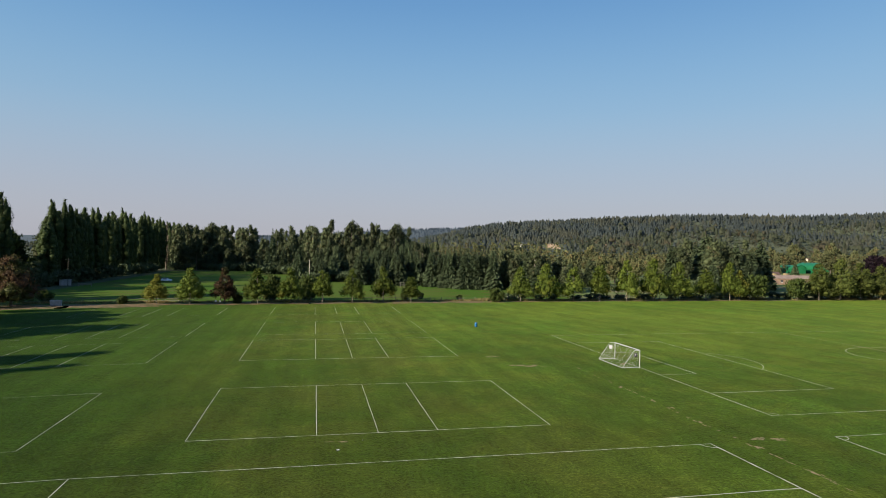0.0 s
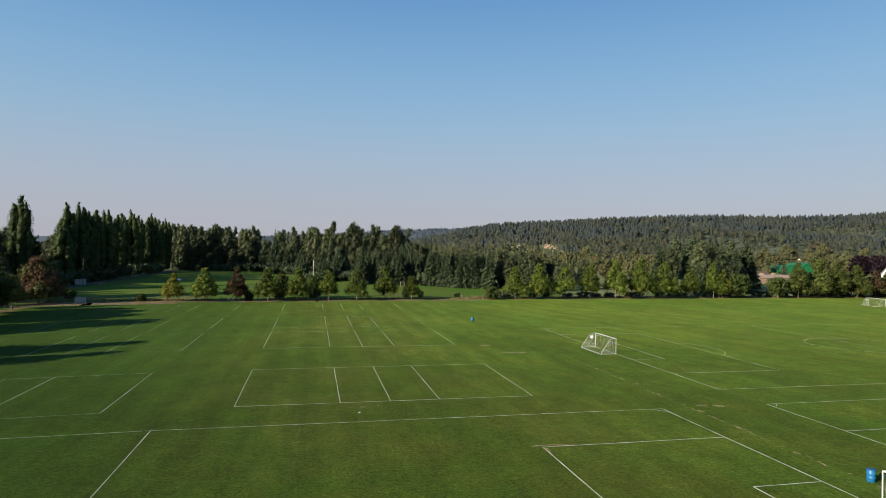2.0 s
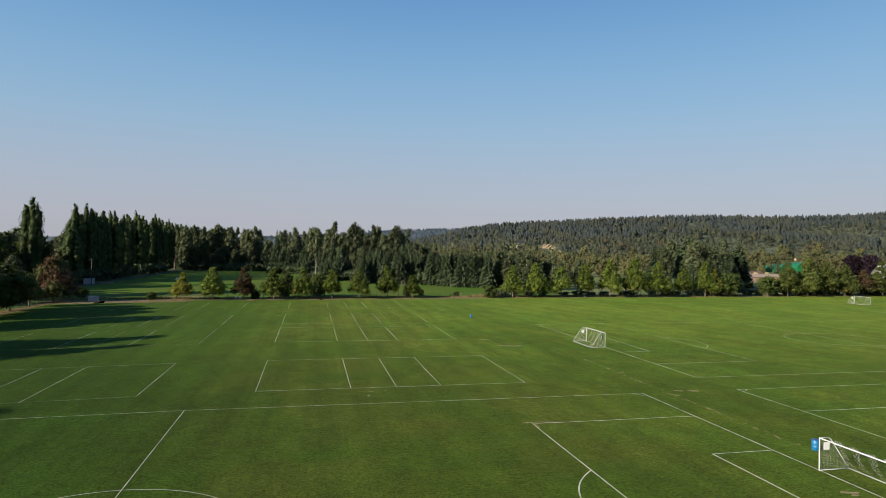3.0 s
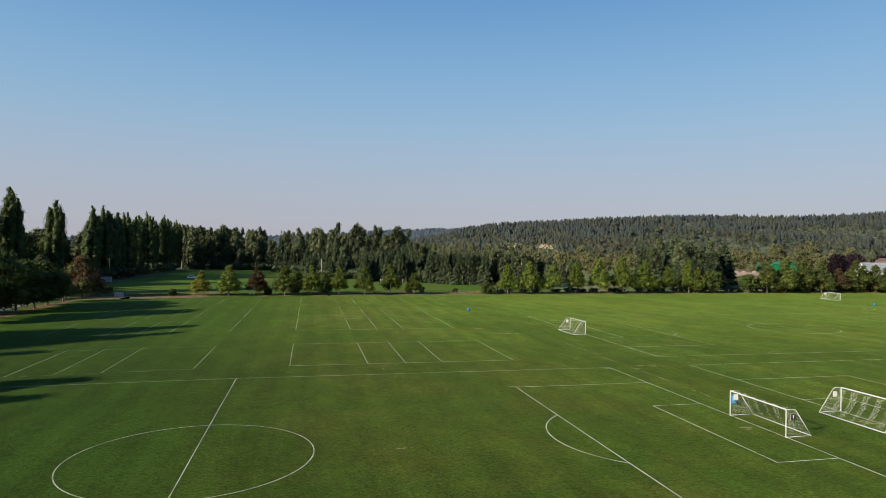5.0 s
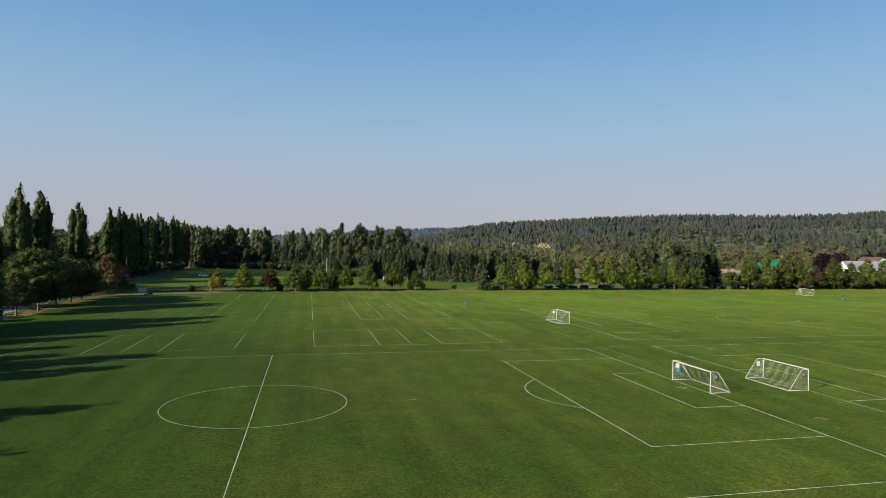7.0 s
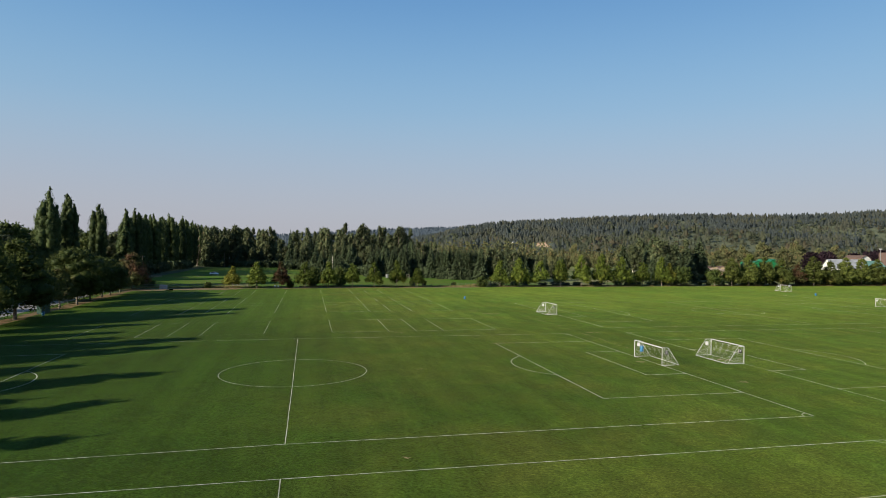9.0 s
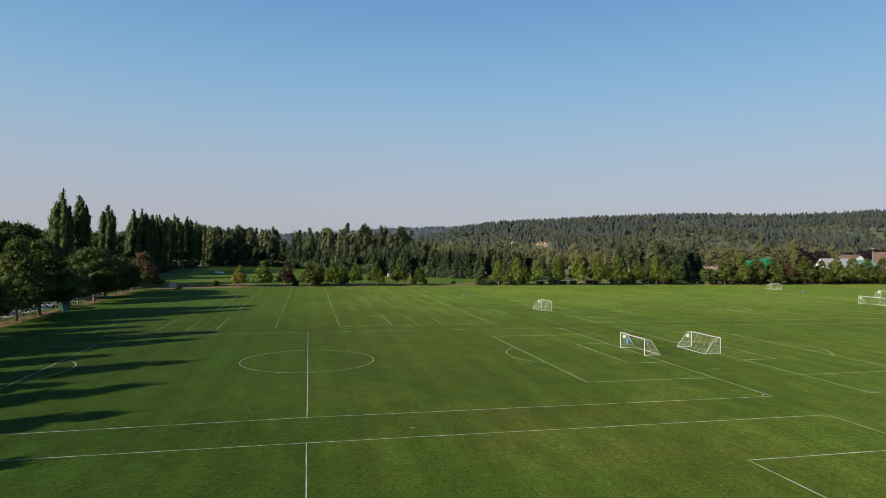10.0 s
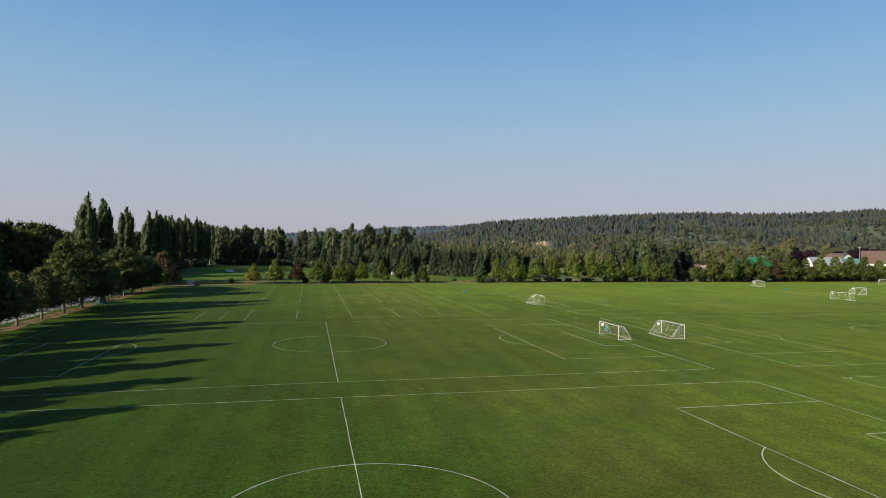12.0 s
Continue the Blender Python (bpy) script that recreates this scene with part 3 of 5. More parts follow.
def needle_crown(H, W, base, levels, per, sag=0.32, fill=1.0):
    """Whorls of drooping boughs; each bough a few ragged diamonds."""
    V = []
    for i in range(levels):
        t = (i + random.uniform(0, 0.9)) / levels
        h = base + (H - base) * t
        r = W / 2 * (1 - t) ** 0.82 + 0.02 * W
        m = max(4, int(per * (0.45 + 0.55 * (1 - t)) * fill))
        a = rng.uniform(0, 2 * math.pi, m)
        L = r * rng.uniform(0.55, 1.15, m)
        out = np.stack([np.cos(a), np.sin(a), np.zeros(m)], -1)
        side = np.stack([-np.sin(a), np.cos(a), np.zeros(m)], -1)
        roll = rng.uniform(-1.1, 1.1, m)[:, None]
        side = side * np.cos(roll) + np.array([0, 0, 1.0]) * np.sin(roll)
        root = out * (L * 0.12)[:, None] + np.stack([np.zeros(m), np.zeros(m), h + 0.05 * L], -1)
        tip = out * L[:, None] + np.stack([np.zeros(m), np.zeros(m), h - sag * L + rng.normal(0, 0.05, m) * L], -1)
        mid = root * 0.45 + tip * 0.55
        w = (L * rng.uniform(0.13, 0.26, m))[:, None]
        V.append(np.stack([root, mid - side * w, tip, mid + side * w], 1).reshape(-1, 3))
    V.append(np.array([[-0.012 * W, 0, H - 0.06 * (H - base)], [0, -0.03 * W, H - 0.03 * (H - base)], [0.0, 0, H * 1.01], [0.02 * W, 0.02 * W, H - 0.04 * (H - base)]]))
    v = np.concatenate(V)
    return v, np.arange(len(v)).reshape(-1, 4)


def conifer(name, label, H, W, base, levels, per, mat, group, m):
    t = thing(name, m, label, "tree", group)
    bm = bmesh.new()
    tube(bm, (0, 0, -0.1), (0, 0, H * 0.5), H * 0.016, H * 0.009, 7, False)
    tube(bm, (0, 0, H * 0.5), (0, 0, H * 0.97), H * 0.009, 0.02, 6, False)
    part("trunk", bm, M_DARKBARK, t, smooth=True)
    part("crown", raw("crown", *needle_crown(H, W, base, levels, per), mat), None, t)
    return t


def poplar(H, W, n, m, label, group):
    """A sheaf of steep plumes, each closing to a blunt tip."""
    t = thing("poplar_tree", m, label, "tree", group)
    spires = int(rng.integers(6, 9))
    C, R = [], []
    for s in range(spires):
        a = 2 * math.pi * (s + rng.uniform(-0.3, 0.3)) / max(spires - 1, 1)
        off = 0 if s == 0 else W * rng.uniform(0.20, 0.31)
        top = H * 0.985 if s == 0 else H * rng.uniform(0.74, 0.97)
        k = 26
        tt = np.linspace(0.03, 0.985, k)
        lean = 0.55 + 0.45 * np.sin(np.pi * np.clip(tt * 0.8 + 0.05, 0, 1))
        rr = np.clip(0.6 + tt * 1.5, 0, 1) * np.clip((1.04 - tt) * 4.5, 0.12, 1) ** 0.6 * W * rng.uniform(0.17, 0.23)
        C.append(np.stack([off * np.cos(a) * lean + rng.normal(0, 0.22, k), off * np.sin(a) * lean + rng.normal(0, 0.22, k), 1.2 + (top - 1.2) * tt], -1))
        R.append(rr * rng.uniform(0.78, 1.12, k))
    c, rad = np.concatenate(C), np.concatenate(R)
    part("trunk", limbs(H, 2.0, H * 0.013, c, 8, 0.006), M_BARK, t, smooth=True)
    part("crown", crown_mesh(c, rad, n, 0.27, 1.5, M_LEAF_POP, 0.3, 0.15, 0.06, 0.84, None, 0.9), None, t)
    return t


def at(x, y, s=1.0, turn=None, sz=None):
    turn = random.uniform(0, 360) if turn is None else turn
    return Matrix.LocRotScale((x, y, float(hill(x, y))), Euler((0, 0, radians(turn))), (s, s, sz or s))


# the young trees in a row along the far fence
ROWG = "row of trees along the field fence"
maples = [broadleaf("maple_tree", "young maple with bright green leaves and straight trunk by the fence", 10.5, w, 1.7, 60, 3400, 0.20, M_LEAF, M_BARK, ROWG, at(x, y, 1, 40), prof, 0.14)
          for x, y, w, prof in ((-32.4, 193.0, 8.2, pyramid), (-14.3, 194.3, 8.4, pyramid), (4.1, 195.4, 6.8, egg), (12.9, 195.9, 7.4, pyramid))]
yellow = broadleaf("maple_tree", "young maple turned yellow standing by the fence", 8.7, 6.2, 1.6, 50, 3000, 0.23, M_LEAF_YEL, M_BARK, ROWG, at(-41.2, 193.2, 1, 10), pyramid, 0.12)
red = broadleaf("maple_tree", "slim young maple with brownish red leaves by the fence", 11.0, 6.2, 1.6, 54, 3400, 0.23, M_LEAF_RED, M_BARK, ROWG, at(-23.3, 193.7, 1, 70), pyramid, 0.13)
mids = [broadleaf("maple_tree", "full green maple standing close in the row by the fence", 10.5, w, 1.5, 64, 3400, 0.20, M_LEAF_MID, M_BARK, ROWG, at(x, y, 1, 40), prof, 0.15) for x, y, w, prof in ((320.0, 202.0, 7.6, egg), (329.0, 202.0, 8.0, pyramid))]
for i, (x, y, H) in enumerate(((-5.2, 195.0, 10.7), (22.2, 196.7, 11.3), (30.8, 197.0, 8.6), (66.8, 199.0, 11.6), (75.6, 199.2, 12.7), (85.2, 199.4, 11.6), (94.5, 199.5, 13.0), (104.3, 199.6, 14.2), (114.3, 199.8, 14.8),
                               (123.8, 200.0, 13.6), (134.5, 200.4, 11.8), (144.0, 200.6, 13.7), (180.2, 200.4, 13.8), (189.5, 200.6, 15.6), (198.5, 200.8, 14.0), (207.5, 201.0, 13.4), (226.0, 201.2, 14.6), (235.5, 201.4, 12.6),
                               (244.5, 201.6, 14.4), (254.0, 201.8, 14.0), (263.5, 202.0, 13.6), (273.0, 202.0, 14.0), (282.5, 202.0, 12.0), (292.0, 202.0, 11.5), (301.0, 202.0, 12.6), (311.0, 202.0, 13.0))):
    s = H / 10.5
    copy_thing((maples if x < 175 else mids)[i % (4 if x < 175 else 2)], at(x, y, (0.62 * s + 0.36) * (1.22 if x > 220 else 1.14 if x > 175 else 1.04) if x > 60 else 0.93, None, s))
copy_thing(yellow, at(148.2, 201.2, 1.0, None, 1.25))
copy_thing(red, at(216.5, 201.4, 1.35, None, 1.02))
rounds = broadleaf("round_tree", "round-crowned dark green tree standing by the fence", 9.2, 10.8, 1.4, 60, 1500, 0.41, M_LEAF_HEDGE, M_BARK, ROWG, at(153.8, 201.0, 1, 0), oval, 0.17)
copy_thing(rounds, at(171.0, 200.3, 0.72, 90, 0.88))
for i in range(21):
    copy_thing(rounds, at(186 + i * 6.8 + random.uniform(-1, 1), 208.0 + random.uniform(-1, 2), random.uniform(0.7, 0.95), None, random.uniform(0.75, 1.0)))
bush = broadleaf("bush", "dense rounded green bush at the field fence", 4.4, 5.6, 0.1, 44, 1700, 0.22, M_LEAF_BIG, M_BARK, "", at(58.4, 198.4, 1, 0), oval, 0.08)
for x, y, s in ((-20.0, 195.5, 0.62), (-50.3, 194.6, 0.55), (36.0, 210.0, 0.5), (48.0, 205.0, 0.42), (30.5, 207.0, 0.6), (-73.0, 203.0, 0.8)):
    copy_thing(bush, at(x, y, s))

for x, y in ((-11.0, 204.5), (-0.5, 205.0)):
    tagged(copy_thing(bush, at(x, y, 1.2, None, 1.85)), "tall dark bush behind the field fence")

# the large old trees between the car park and the field
BIGG = "row of big trees by the car park"
bigs = [broadleaf("broadleaf_tree", "large dark green broadleaf tree with full crown beside the car park", H, W, base, 140, n, 0.20, mat, M_BARK, BIGG, at(x, y, 1, 0), prof, 0.25, 0.75, 14, 0.5)
        for x, y, H, W, base, n, prof, mat in ((-72.8, 79.6, 17.4, 14.0, 2.7, 15000, pyramid, M_LEAF_BIG), (-72.7, 125.8, 15.6, 15.0, 2.1, 12500, oval, M_LEAF_BIG), (-72.6, 66.9, 11.4, 8.8, 2.4, 6500, egg, M_LEAF_OLIVE))]
bigs.append(broadleaf("broadleaf_tree", "large dark green broadleaf tree with full crown beside the car park", 16.6, 13.0, 2.7, 90, 3600, 0.42, M_LEAF_BIG, M_BARK, BIGG, at(-72.4, 39.5, 1, 0), egg, 0.32, 0.75, 10))
for x, y, i, s, sz in ((-72.5, 89.8, 0, 1.30, 1.0), (-74.3, 141.0, 1, 0.95, 0.84), (-74.2, 151.0, 1, 0.98, 0.80), (-74.5, 160.0, 1, 0.8, 0.68), (-72.5, 55.5, 2, 0.92, 0.95), (-72.4, 47.0, 2, 1.1, 1.0), (-72.4, 31.0, 3, 0.85, 0.96), (-72.4, 20.5, 3, 0.85, 0.72),
                       (-72.3, 9.2, 3, 0.9, 1.0), (-72.3, 1.5, 3, 0.85, 0.74), (-72.3, -5.5, 3, 0.85, 0.975), (-72.2, -17.0, 3, 0.85, 0.98), (-72.2, -22.5, 3, 0.8, 0.74), (-72.2, -29.0, 3, 0.85, 0.93), (-72.2, -34.5, 3, 0.8, 0.78),
                       (-73.4, 116.0, 2, 0.9, 0.9), (-74.6, 171.0, 2, 0.75, 0.8)):
    copy_thing(bigs[i], at(x, y, s, None, sz))
broadleaf("maple_tree", "large reddening maple at the corner of the field", 13.4, 13.5, 1.6, 110, 7500, 0.26, M_LEAF_RED, M_BARK, "", at(-75.4, 188.5, 1, 0), egg, 0.26, 0.9, 16)

# tall columnar poplars
POPG = "row of tall poplars"
PL = "tall narrow dark green poplar reaching high over the park"
pops = [poplar(H, W, 7500, at(x, y, 1, 0), PL, POPG) for x, y, H, W in ((-104.2, 192.9, 37.0, 9.4), (-101.2, 202.5, 35.0, 9.6), (-105.3, 250.4, 34.6, 9.4), (-105.6, 294.0, 35.4, 10.4))]
for i, (y, s) in enumerate(((286.0, .72), (301.0, .98), (309.0, .93), (318.0, .95), (327.0, .97), (336.0, .94), (346.0, 1.0), (357.0, .97), (368.0, .99), (379.0, 1.02), (391.0, .98), (403.0, 1.03), (416.0, 1.0), (428.0, 1.04), (438.0, 1.0), (448.0, 1.02), (457.0, .98), (469.0, 1.0), (483.0, .97), (498.0, .99), (514.0, 1.0), (530.0, .95))):
    copy_thing(pops[(i * 3 + 1) % 4], at(-104.5 + 0.012 * (y - 290) + random.uniform(-1.5, 1.5), y, 1.05, None, s))

M_TWIGS = leaves("dead_twigs", (0.150, 0.118, 0.092), (0.230, 0.185, 0.150), None, 0, 0.1, 0.1)


def dead_tree(H, W, m):
    """A bare spire: a pale trunk with short steep twigs all the way up."""
    t = thing("dead_tree", m, "tall bare dead tree with pale brown twigs among the poplars", "tree")
    c = np.stack([rng.normal(0, W * 0.1, 40), rng.normal(0, W * 0.1, 40), np.linspace(H * 0.15, H * 0.96, 40)], -1)
    part("trunk", limbs(H, 3.0, H * 0.011, c + rng.normal(0, 0.5, c.shape), 26, 0.004, 0.97), M_BARK, t, smooth=True)
    v, f = lumps(c, W * 0.4 * (1.1 - c[:, 2] / H), 700, 0.30, 1.6, 0.6, 0.1, 0.25, 2.2)
    tagged(part("branchwork", raw("branchwork", v, f, M_TWIGS), None, t), "thin pale brown twigs", kind="stuff")


dead_tree(36.0, 5.0, at(-100.5, 476.0, 1, 0))

# woods behind the meadow: single trees
WOOD = "woods behind the meadow"
cons = [conifer("conifer_tree", "dense dark green spruce at the edge of the woods", 16.0, w, 0.8, lv, pr, M_LEAF_CON, WOOD, at(x, y, 1, 0)) for w, lv, pr, x, y in ((8.6, 54, 34, 52.0, 278.0), (7.6, 60, 32, 61.0, 271.0), (9.4, 50, 36, 71.5, 265.5))]
cots = [broadleaf("cottonwood_tree", "tall pale-trunked cottonwood in the woods behind the meadow", 33.0, w, bs, 64, 2200, 0.42, M_LEAF_COT, bark, WOOD, at(x, y, 1, 0), prof, 0.40, 1.3, 12, plump=1.4)
        for w, bs, prof, x, y, bark in ((9.6, 8.0, oval, -92.0, 470.0, M_PALE), (9.4, 3.0, pyramid, -78.0, 462.0, M_BARK), (10.4, 3.0, oval, -62.0, 474.0, M_BARK))]


def t0(px, d):
    """A place by its bearing and distance from the start of the flight."""
    s = (px - 784) / 1102
    return 1.3 + d * (0.2059 + 0.9786 * s), 7.7 + d * (0.9786 - 0.2059 * s)


def wood(px0, px1, d0, d1, n, h0, h1, conifers, wide=1.0):
    for i in range(n):
        px = px0 + (px1 - px0) * (i + random.random()) / n
        x, y = t0(px, random.uniform(d0, d1))
        H = random.uniform(h0, h1)
        if random.random() < conifers:
            s = H / 16.0
            copy_thing(cons[random.randrange(3)], at(x, y, (0.45 + 0.55 * s) * wide * random.uniform(0.9, 1.15), None, s))
        else:
            s = H / 33.0
            copy_thing(cots[random.randrange(3)], at(x, y, (0.35 + 0.6 * s) * wide * random.uniform(0.85, 1.15), None, s))


wood(300, 452, 455, 500, 26, 30, 37, 0.0)
wood(300, 470, 430, 460, 16, 12, 22, 0.75)
wood(452, 478, 480, 520, 3, 24, 27, 0.3)
wood(476, 572, 430, 480, 16, 28, 35, 0.1)
wood(470, 580, 380, 420, 10, 14, 20, 0.8)
wood(566, 724, 350, 420, 26, 25, 35, 0.25)
wood(560, 730, 318, 345, 16, 15, 21, 0.75)
wood(520, 700, 300, 318, 14, 9, 14, 0.9)
wood(700, 776, 295, 330, 9, 19, 25, 0.5)
wood(640, 780, 284, 296, 11, 13, 18, 0.95)
wood(772, 872, 258, 285, 20, 15, 18, 1.0)
wood(620, 760, 278, 290, 10, 13, 17, 1.0)
wood(60, 320, 490, 570, 26, 22, 28, 0.2)
wood(868, 935, 258, 285, 7, 15, 18, 0.3)
wood(900, 1000, 240, 262, 9, 12, 17, 0.75)
wood(992, 1050, 290, 330, 5, 9, 14, 0.4)
wood(1180, 1345, 262, 300, 17, 19, 26, 0.4, 1.1)
wood(1255, 1345, 240, 255, 5, 12, 16, 0.9, 1.2)
parks = [broadleaf("broadleaf_tree", "tall dark broadleaf tree in the woods beyond the car park", 24.0, w, 3.0, 70, 1700, 0.52, M_LEAF_BIG, M_DARKBARK, "woods beyond the car park", at(x, y, 1, 0), prof, 0.4, 0.85, 10, plump=1.2)
         for w, x, y, prof in ((15.0, -131.0, 118.0, oval), (13.5, -126.0, 176.0, egg))]
for x0, x1, y0, y1, n, low, high in ((-175, -118, 120, 330, 34, 20, 27), (-195, -128, 190, 330, 26, 22, 28), (-116, -96, 205, 285, 8, 8, 14), (-120, -100, 300, 440, 14, 8, 15), (-150, -112, 40, 130, 14, 16, 22), (-140, -119, 150, 300, 18, 19, 25)):
    for i in range(n):
        x, y, H = random.uniform(x0, x1), random.uniform(y0, y1), random.uniform(low, high)
        copy_thing(parks[i % 2], at(x, y, H / 24, None, H / 24)) if i % 3 else copy_thing(cots[2], at(x, y, H / 33 * 1.5, None, H / 33))

# dark shrubs that close the foot of the woods, and the hedge behind the fence row
SHR = "shrubs at the foot of the woods"
shrub = broadleaf("shrub", "dark green shrub at the foot of the woods", 6.0, 8.0, 0.0, 16, 320, 0.58, M_LEAF_CON, M_DARKBARK, SHR, at(*t0(330, 445), 1, 0), oval, 0.12)
for px0, px1, d0, d1, n in ((300, 480, 420, 448, 34), (470, 580, 372, 400, 14), (540, 740, 296, 312, 20), (640, 790, 280, 290, 12), (780, 1000, 262, 275, 14), (1180, 1345, 258, 268, 10)):
    for i in range(n):
        px = px0 + (px1 - px0) * (i + random.random()) / n
        copy_thing(shrub, at(*t0(px, random.uniform(d0, d1)), random.uniform(0.7, 1.3)))
for i in range(34):
    copy_thing(shrub, at(-99.5 + random.uniform(-3, 2), 195 + i * 7.6 + random.uniform(-2, 2), random.uniform(0.8, 1.4)))
for i in range(44):
    x = 64 + i * 6.0 + random.uniform(-1.5, 1.5)
    if not 158 < x < 166:
        tagged(copy_thing(shrub, at(x, 206.5 + random.uniform(-0.8, 0.8), random.uniform(0.55, 0.8), None, random.uniform(0.28, 0.5))), "low dark hedge shrub behind the fence row", "", "hedge along the fence")

# far woods: one mass of uncounted trees each


def fir_shape(width, tiers=3, sides=4):
    """A small fir: ragged overlapping skirts, with loose boughs over them."""
    V, F = [], []
    for i in range(tiers):
        z0 = 0.90 * i / tiers
        top = min(0.97, z0 + 0.48)
        r = width / 2 * (1 - i / (tiers + 0.25)) ** 0.75 * rng.uniform(0.85, 1.1)
        o = len(V)
        V.append((rng.normal(0, 0.012), rng.normal(0, 0.012), top))
        for j in range(sides * 2):
            a = math.pi * j / sides + i
            k = r * (rng.uniform(0.75, 1.1) if j % 2 else rng.uniform(0.4, 0.75))
            V.append((k * math.cos(a), k * math.sin(a), z0 + rng.uniform(-0.06, 0.05) + (0 if j % 2 else 0.06)))
        F += [(o, o + 1 + j, o + 1 + (j + 1) % (sides * 2)) for j in range(sides * 2)]
    V, F = np.array(V), np.array(F)
    v, f = needle_crown(0.98, width * 1.15, 0.15, 3, 4, 0.35)
    v, f = as_tris(v, f)
    return np.concatenate([V, v]), np.concatenate([F, f + len(V)])


def clump_shape(width, k, profile, loose, leaf=0.042):
    """A small broadleaf crown of uneven lumps, with loose leaf clumps over them."""
    c, rad = crown_points(1.0, width, 0.03, k, profile)
    V, F = [], []
    for p, r in zip(c, rad):
        F.append(ICO_F + 12 * len(V))
        V.append(p + ICO_V * rng.uniform(0.65, 1.2, (len(ICO_V), 1)) * r * 0.74 * np.array([1, 1, 0.85]))
    v, f = np.concatenate(V), np.concatenate(F)
    if loose:
        lv, lf = as_tris(*lumps(c, rad * 1.05, loose, leaf, 0.9, 0.45, 0.5, 0.2, 0.0, 0.22))
        v, f = np.concatenate([v, lv]), np.concatenate([f, lf + len(v)])
    return v, f


def dome_shape(width):
    """A far broadleaf crown: a few rounded domes grown together, finely ruffled, open below."""
    bm = bmesh.new()
    bmesh.ops.create_icosphere(bm, subdivisions=2, radius=1)
    bmesh.ops.delete(bm, geom=[q for q in bm.verts if q.co.z < -0.10], context="VERTS")
    bm.verts.index_update()
    ball, tri = np.array([q.co[:] for q in bm.verts]), np.array([[q.index for q in p.verts] for p in bm.faces])
    bm.free()
    V, F = [], []
    for i in range(2):
        a, off = 2.6 * i + rng.uniform(-0.4, 0.4), width * rng.uniform(0.12, 0.2)
        r, z = width * rng.uniform(0.26, 0.36), rng.uniform(0.36, 0.72)
        F.append(tri + len(ball) * i)
        V.append(ball * rng.uniform(0.62, 1.26, (len(ball), 1)) * (r, r, 1 - z) + (off * math.cos(a), off * math.sin(a), z))
    return np.concatenate(V), np.concatenate(F)


def templates(kind, k=7):
    if kind == "conifer":
        return [fir_shape(rng.uniform(0.55, 0.95)) for i in range(k)]
    if kind == "wide":
        return [dome_shape(rng.uniform(0.48, 0.78)) for i in range(k - 4)] + [clump_shape(rng.uniform(0.45, 0.70), 7, egg, 26, 0.08) for i in range(k + 3)]
    if kind == "leafy":
        return [clump_shape(rng.uniform(0.6, 0.9), 10, oval, 110) for i in range(k)]
    return [clump_shape(rng.uniform(0.26, 0.36), 10, egg, 90) for i in range(k)]


def mass(name, label, xy, H, temps, mat, sunk=0.0):
    """Many trees in one mesh. sunk: how much of each is lost in the undergrowth."""
    V, F, n = [], [], 0
    zs = hill(xy[:, 0], xy[:, 1])
    for (x, y), h, z in zip(xy, H, zs):
        v, f = temps[int(rng.integers(len(temps)))]
        a = rng.uniform(0, 2 * math.pi)
        c, s = math.cos(a) * h, math.sin(a) * h
        w = rng.uniform(0.85, 1.25)
        V.append(np.stack([(v[:, 0] * c - v[:, 1] * s) * w + x, (v[:, 0] * s + v[:, 1] * c) * w + y, v[:, 2] * h + z - sunk * h - 0.3], -1))
        F.append(f + n)
        n += len(v)
    tagged(new(name, raw(name, np.concatenate(V), np.concatenate(F), mat)), label, "woods", kind="stuff")


def wedge(n, v0, v1, s0, s1, power=1.0):
    """Random places in a slice of the far country, leaving the sandy clearing open."""
    v = v0 + (v1 - v0) * rng.random(n) ** power
    u = v * rng.uniform(s0, s1, n)
    keep = ~((u / v > 0.142) & (u / v < 0.180) & (v > 900) & (v < 1410))
    u, v = u[keep], v[keep]
    return np.stack([FAR.x + AX_U.x * u + AX_V.x * v, FAR.y + AX_U.y * u + AX_V.y * v], -1)


T_CON, T_WIDE, T_LEAFY, T_TALL = templates("conifer"), templates("wide"), templates("leafy"), templates("tall")


def stands(xy, cut):
    """Which places carry conifers: they grow in stands."""
    k = np.array([noise.noise((x * 0.0042, y * 0.0042, 1.7)) + 0.8 * noise.noise((x * 0.016, y * 0.016, 4.0)) for x, y in xy])
    v = (xy[:, 0] - FAR.x) * AX_V.x + (xy[:, 1] - FAR.y) * AX_V.y
    return k + (v - 1480) / 480 + rng.normal(0, 0.42, len(k)) > cut


xy = np.concatenate([wedge(13500, 930, 2120, -0.20, 0.86, 0.78), wedge(1500, 930, 2120, -0.95, -0.20, 0.8)])
fir = stands(xy, -0.20)
mass("hill_conifers", "dark blue-green conifer forest under painted-in haze covering the far ridge", xy[fir], 13 + 15 * rng.random(fir.sum()) ** 1.6, T_CON, M_LEAF_HILL, 0.3)
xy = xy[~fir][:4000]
mass("hill_broadleaf_woods", "mixed green broadleaf woods on the lower slopes, greyed by painted-in haze", xy, rng.uniform(10, 22, len(xy)), T_WIDE, M_LEAF_HILLB, 0.24)
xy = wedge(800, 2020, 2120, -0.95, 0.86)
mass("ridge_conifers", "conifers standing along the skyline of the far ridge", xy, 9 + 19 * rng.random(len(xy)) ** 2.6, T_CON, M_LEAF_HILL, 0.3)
xy = wedge(3000, 2850, 3900, -0.6, 0.14, 0.7)
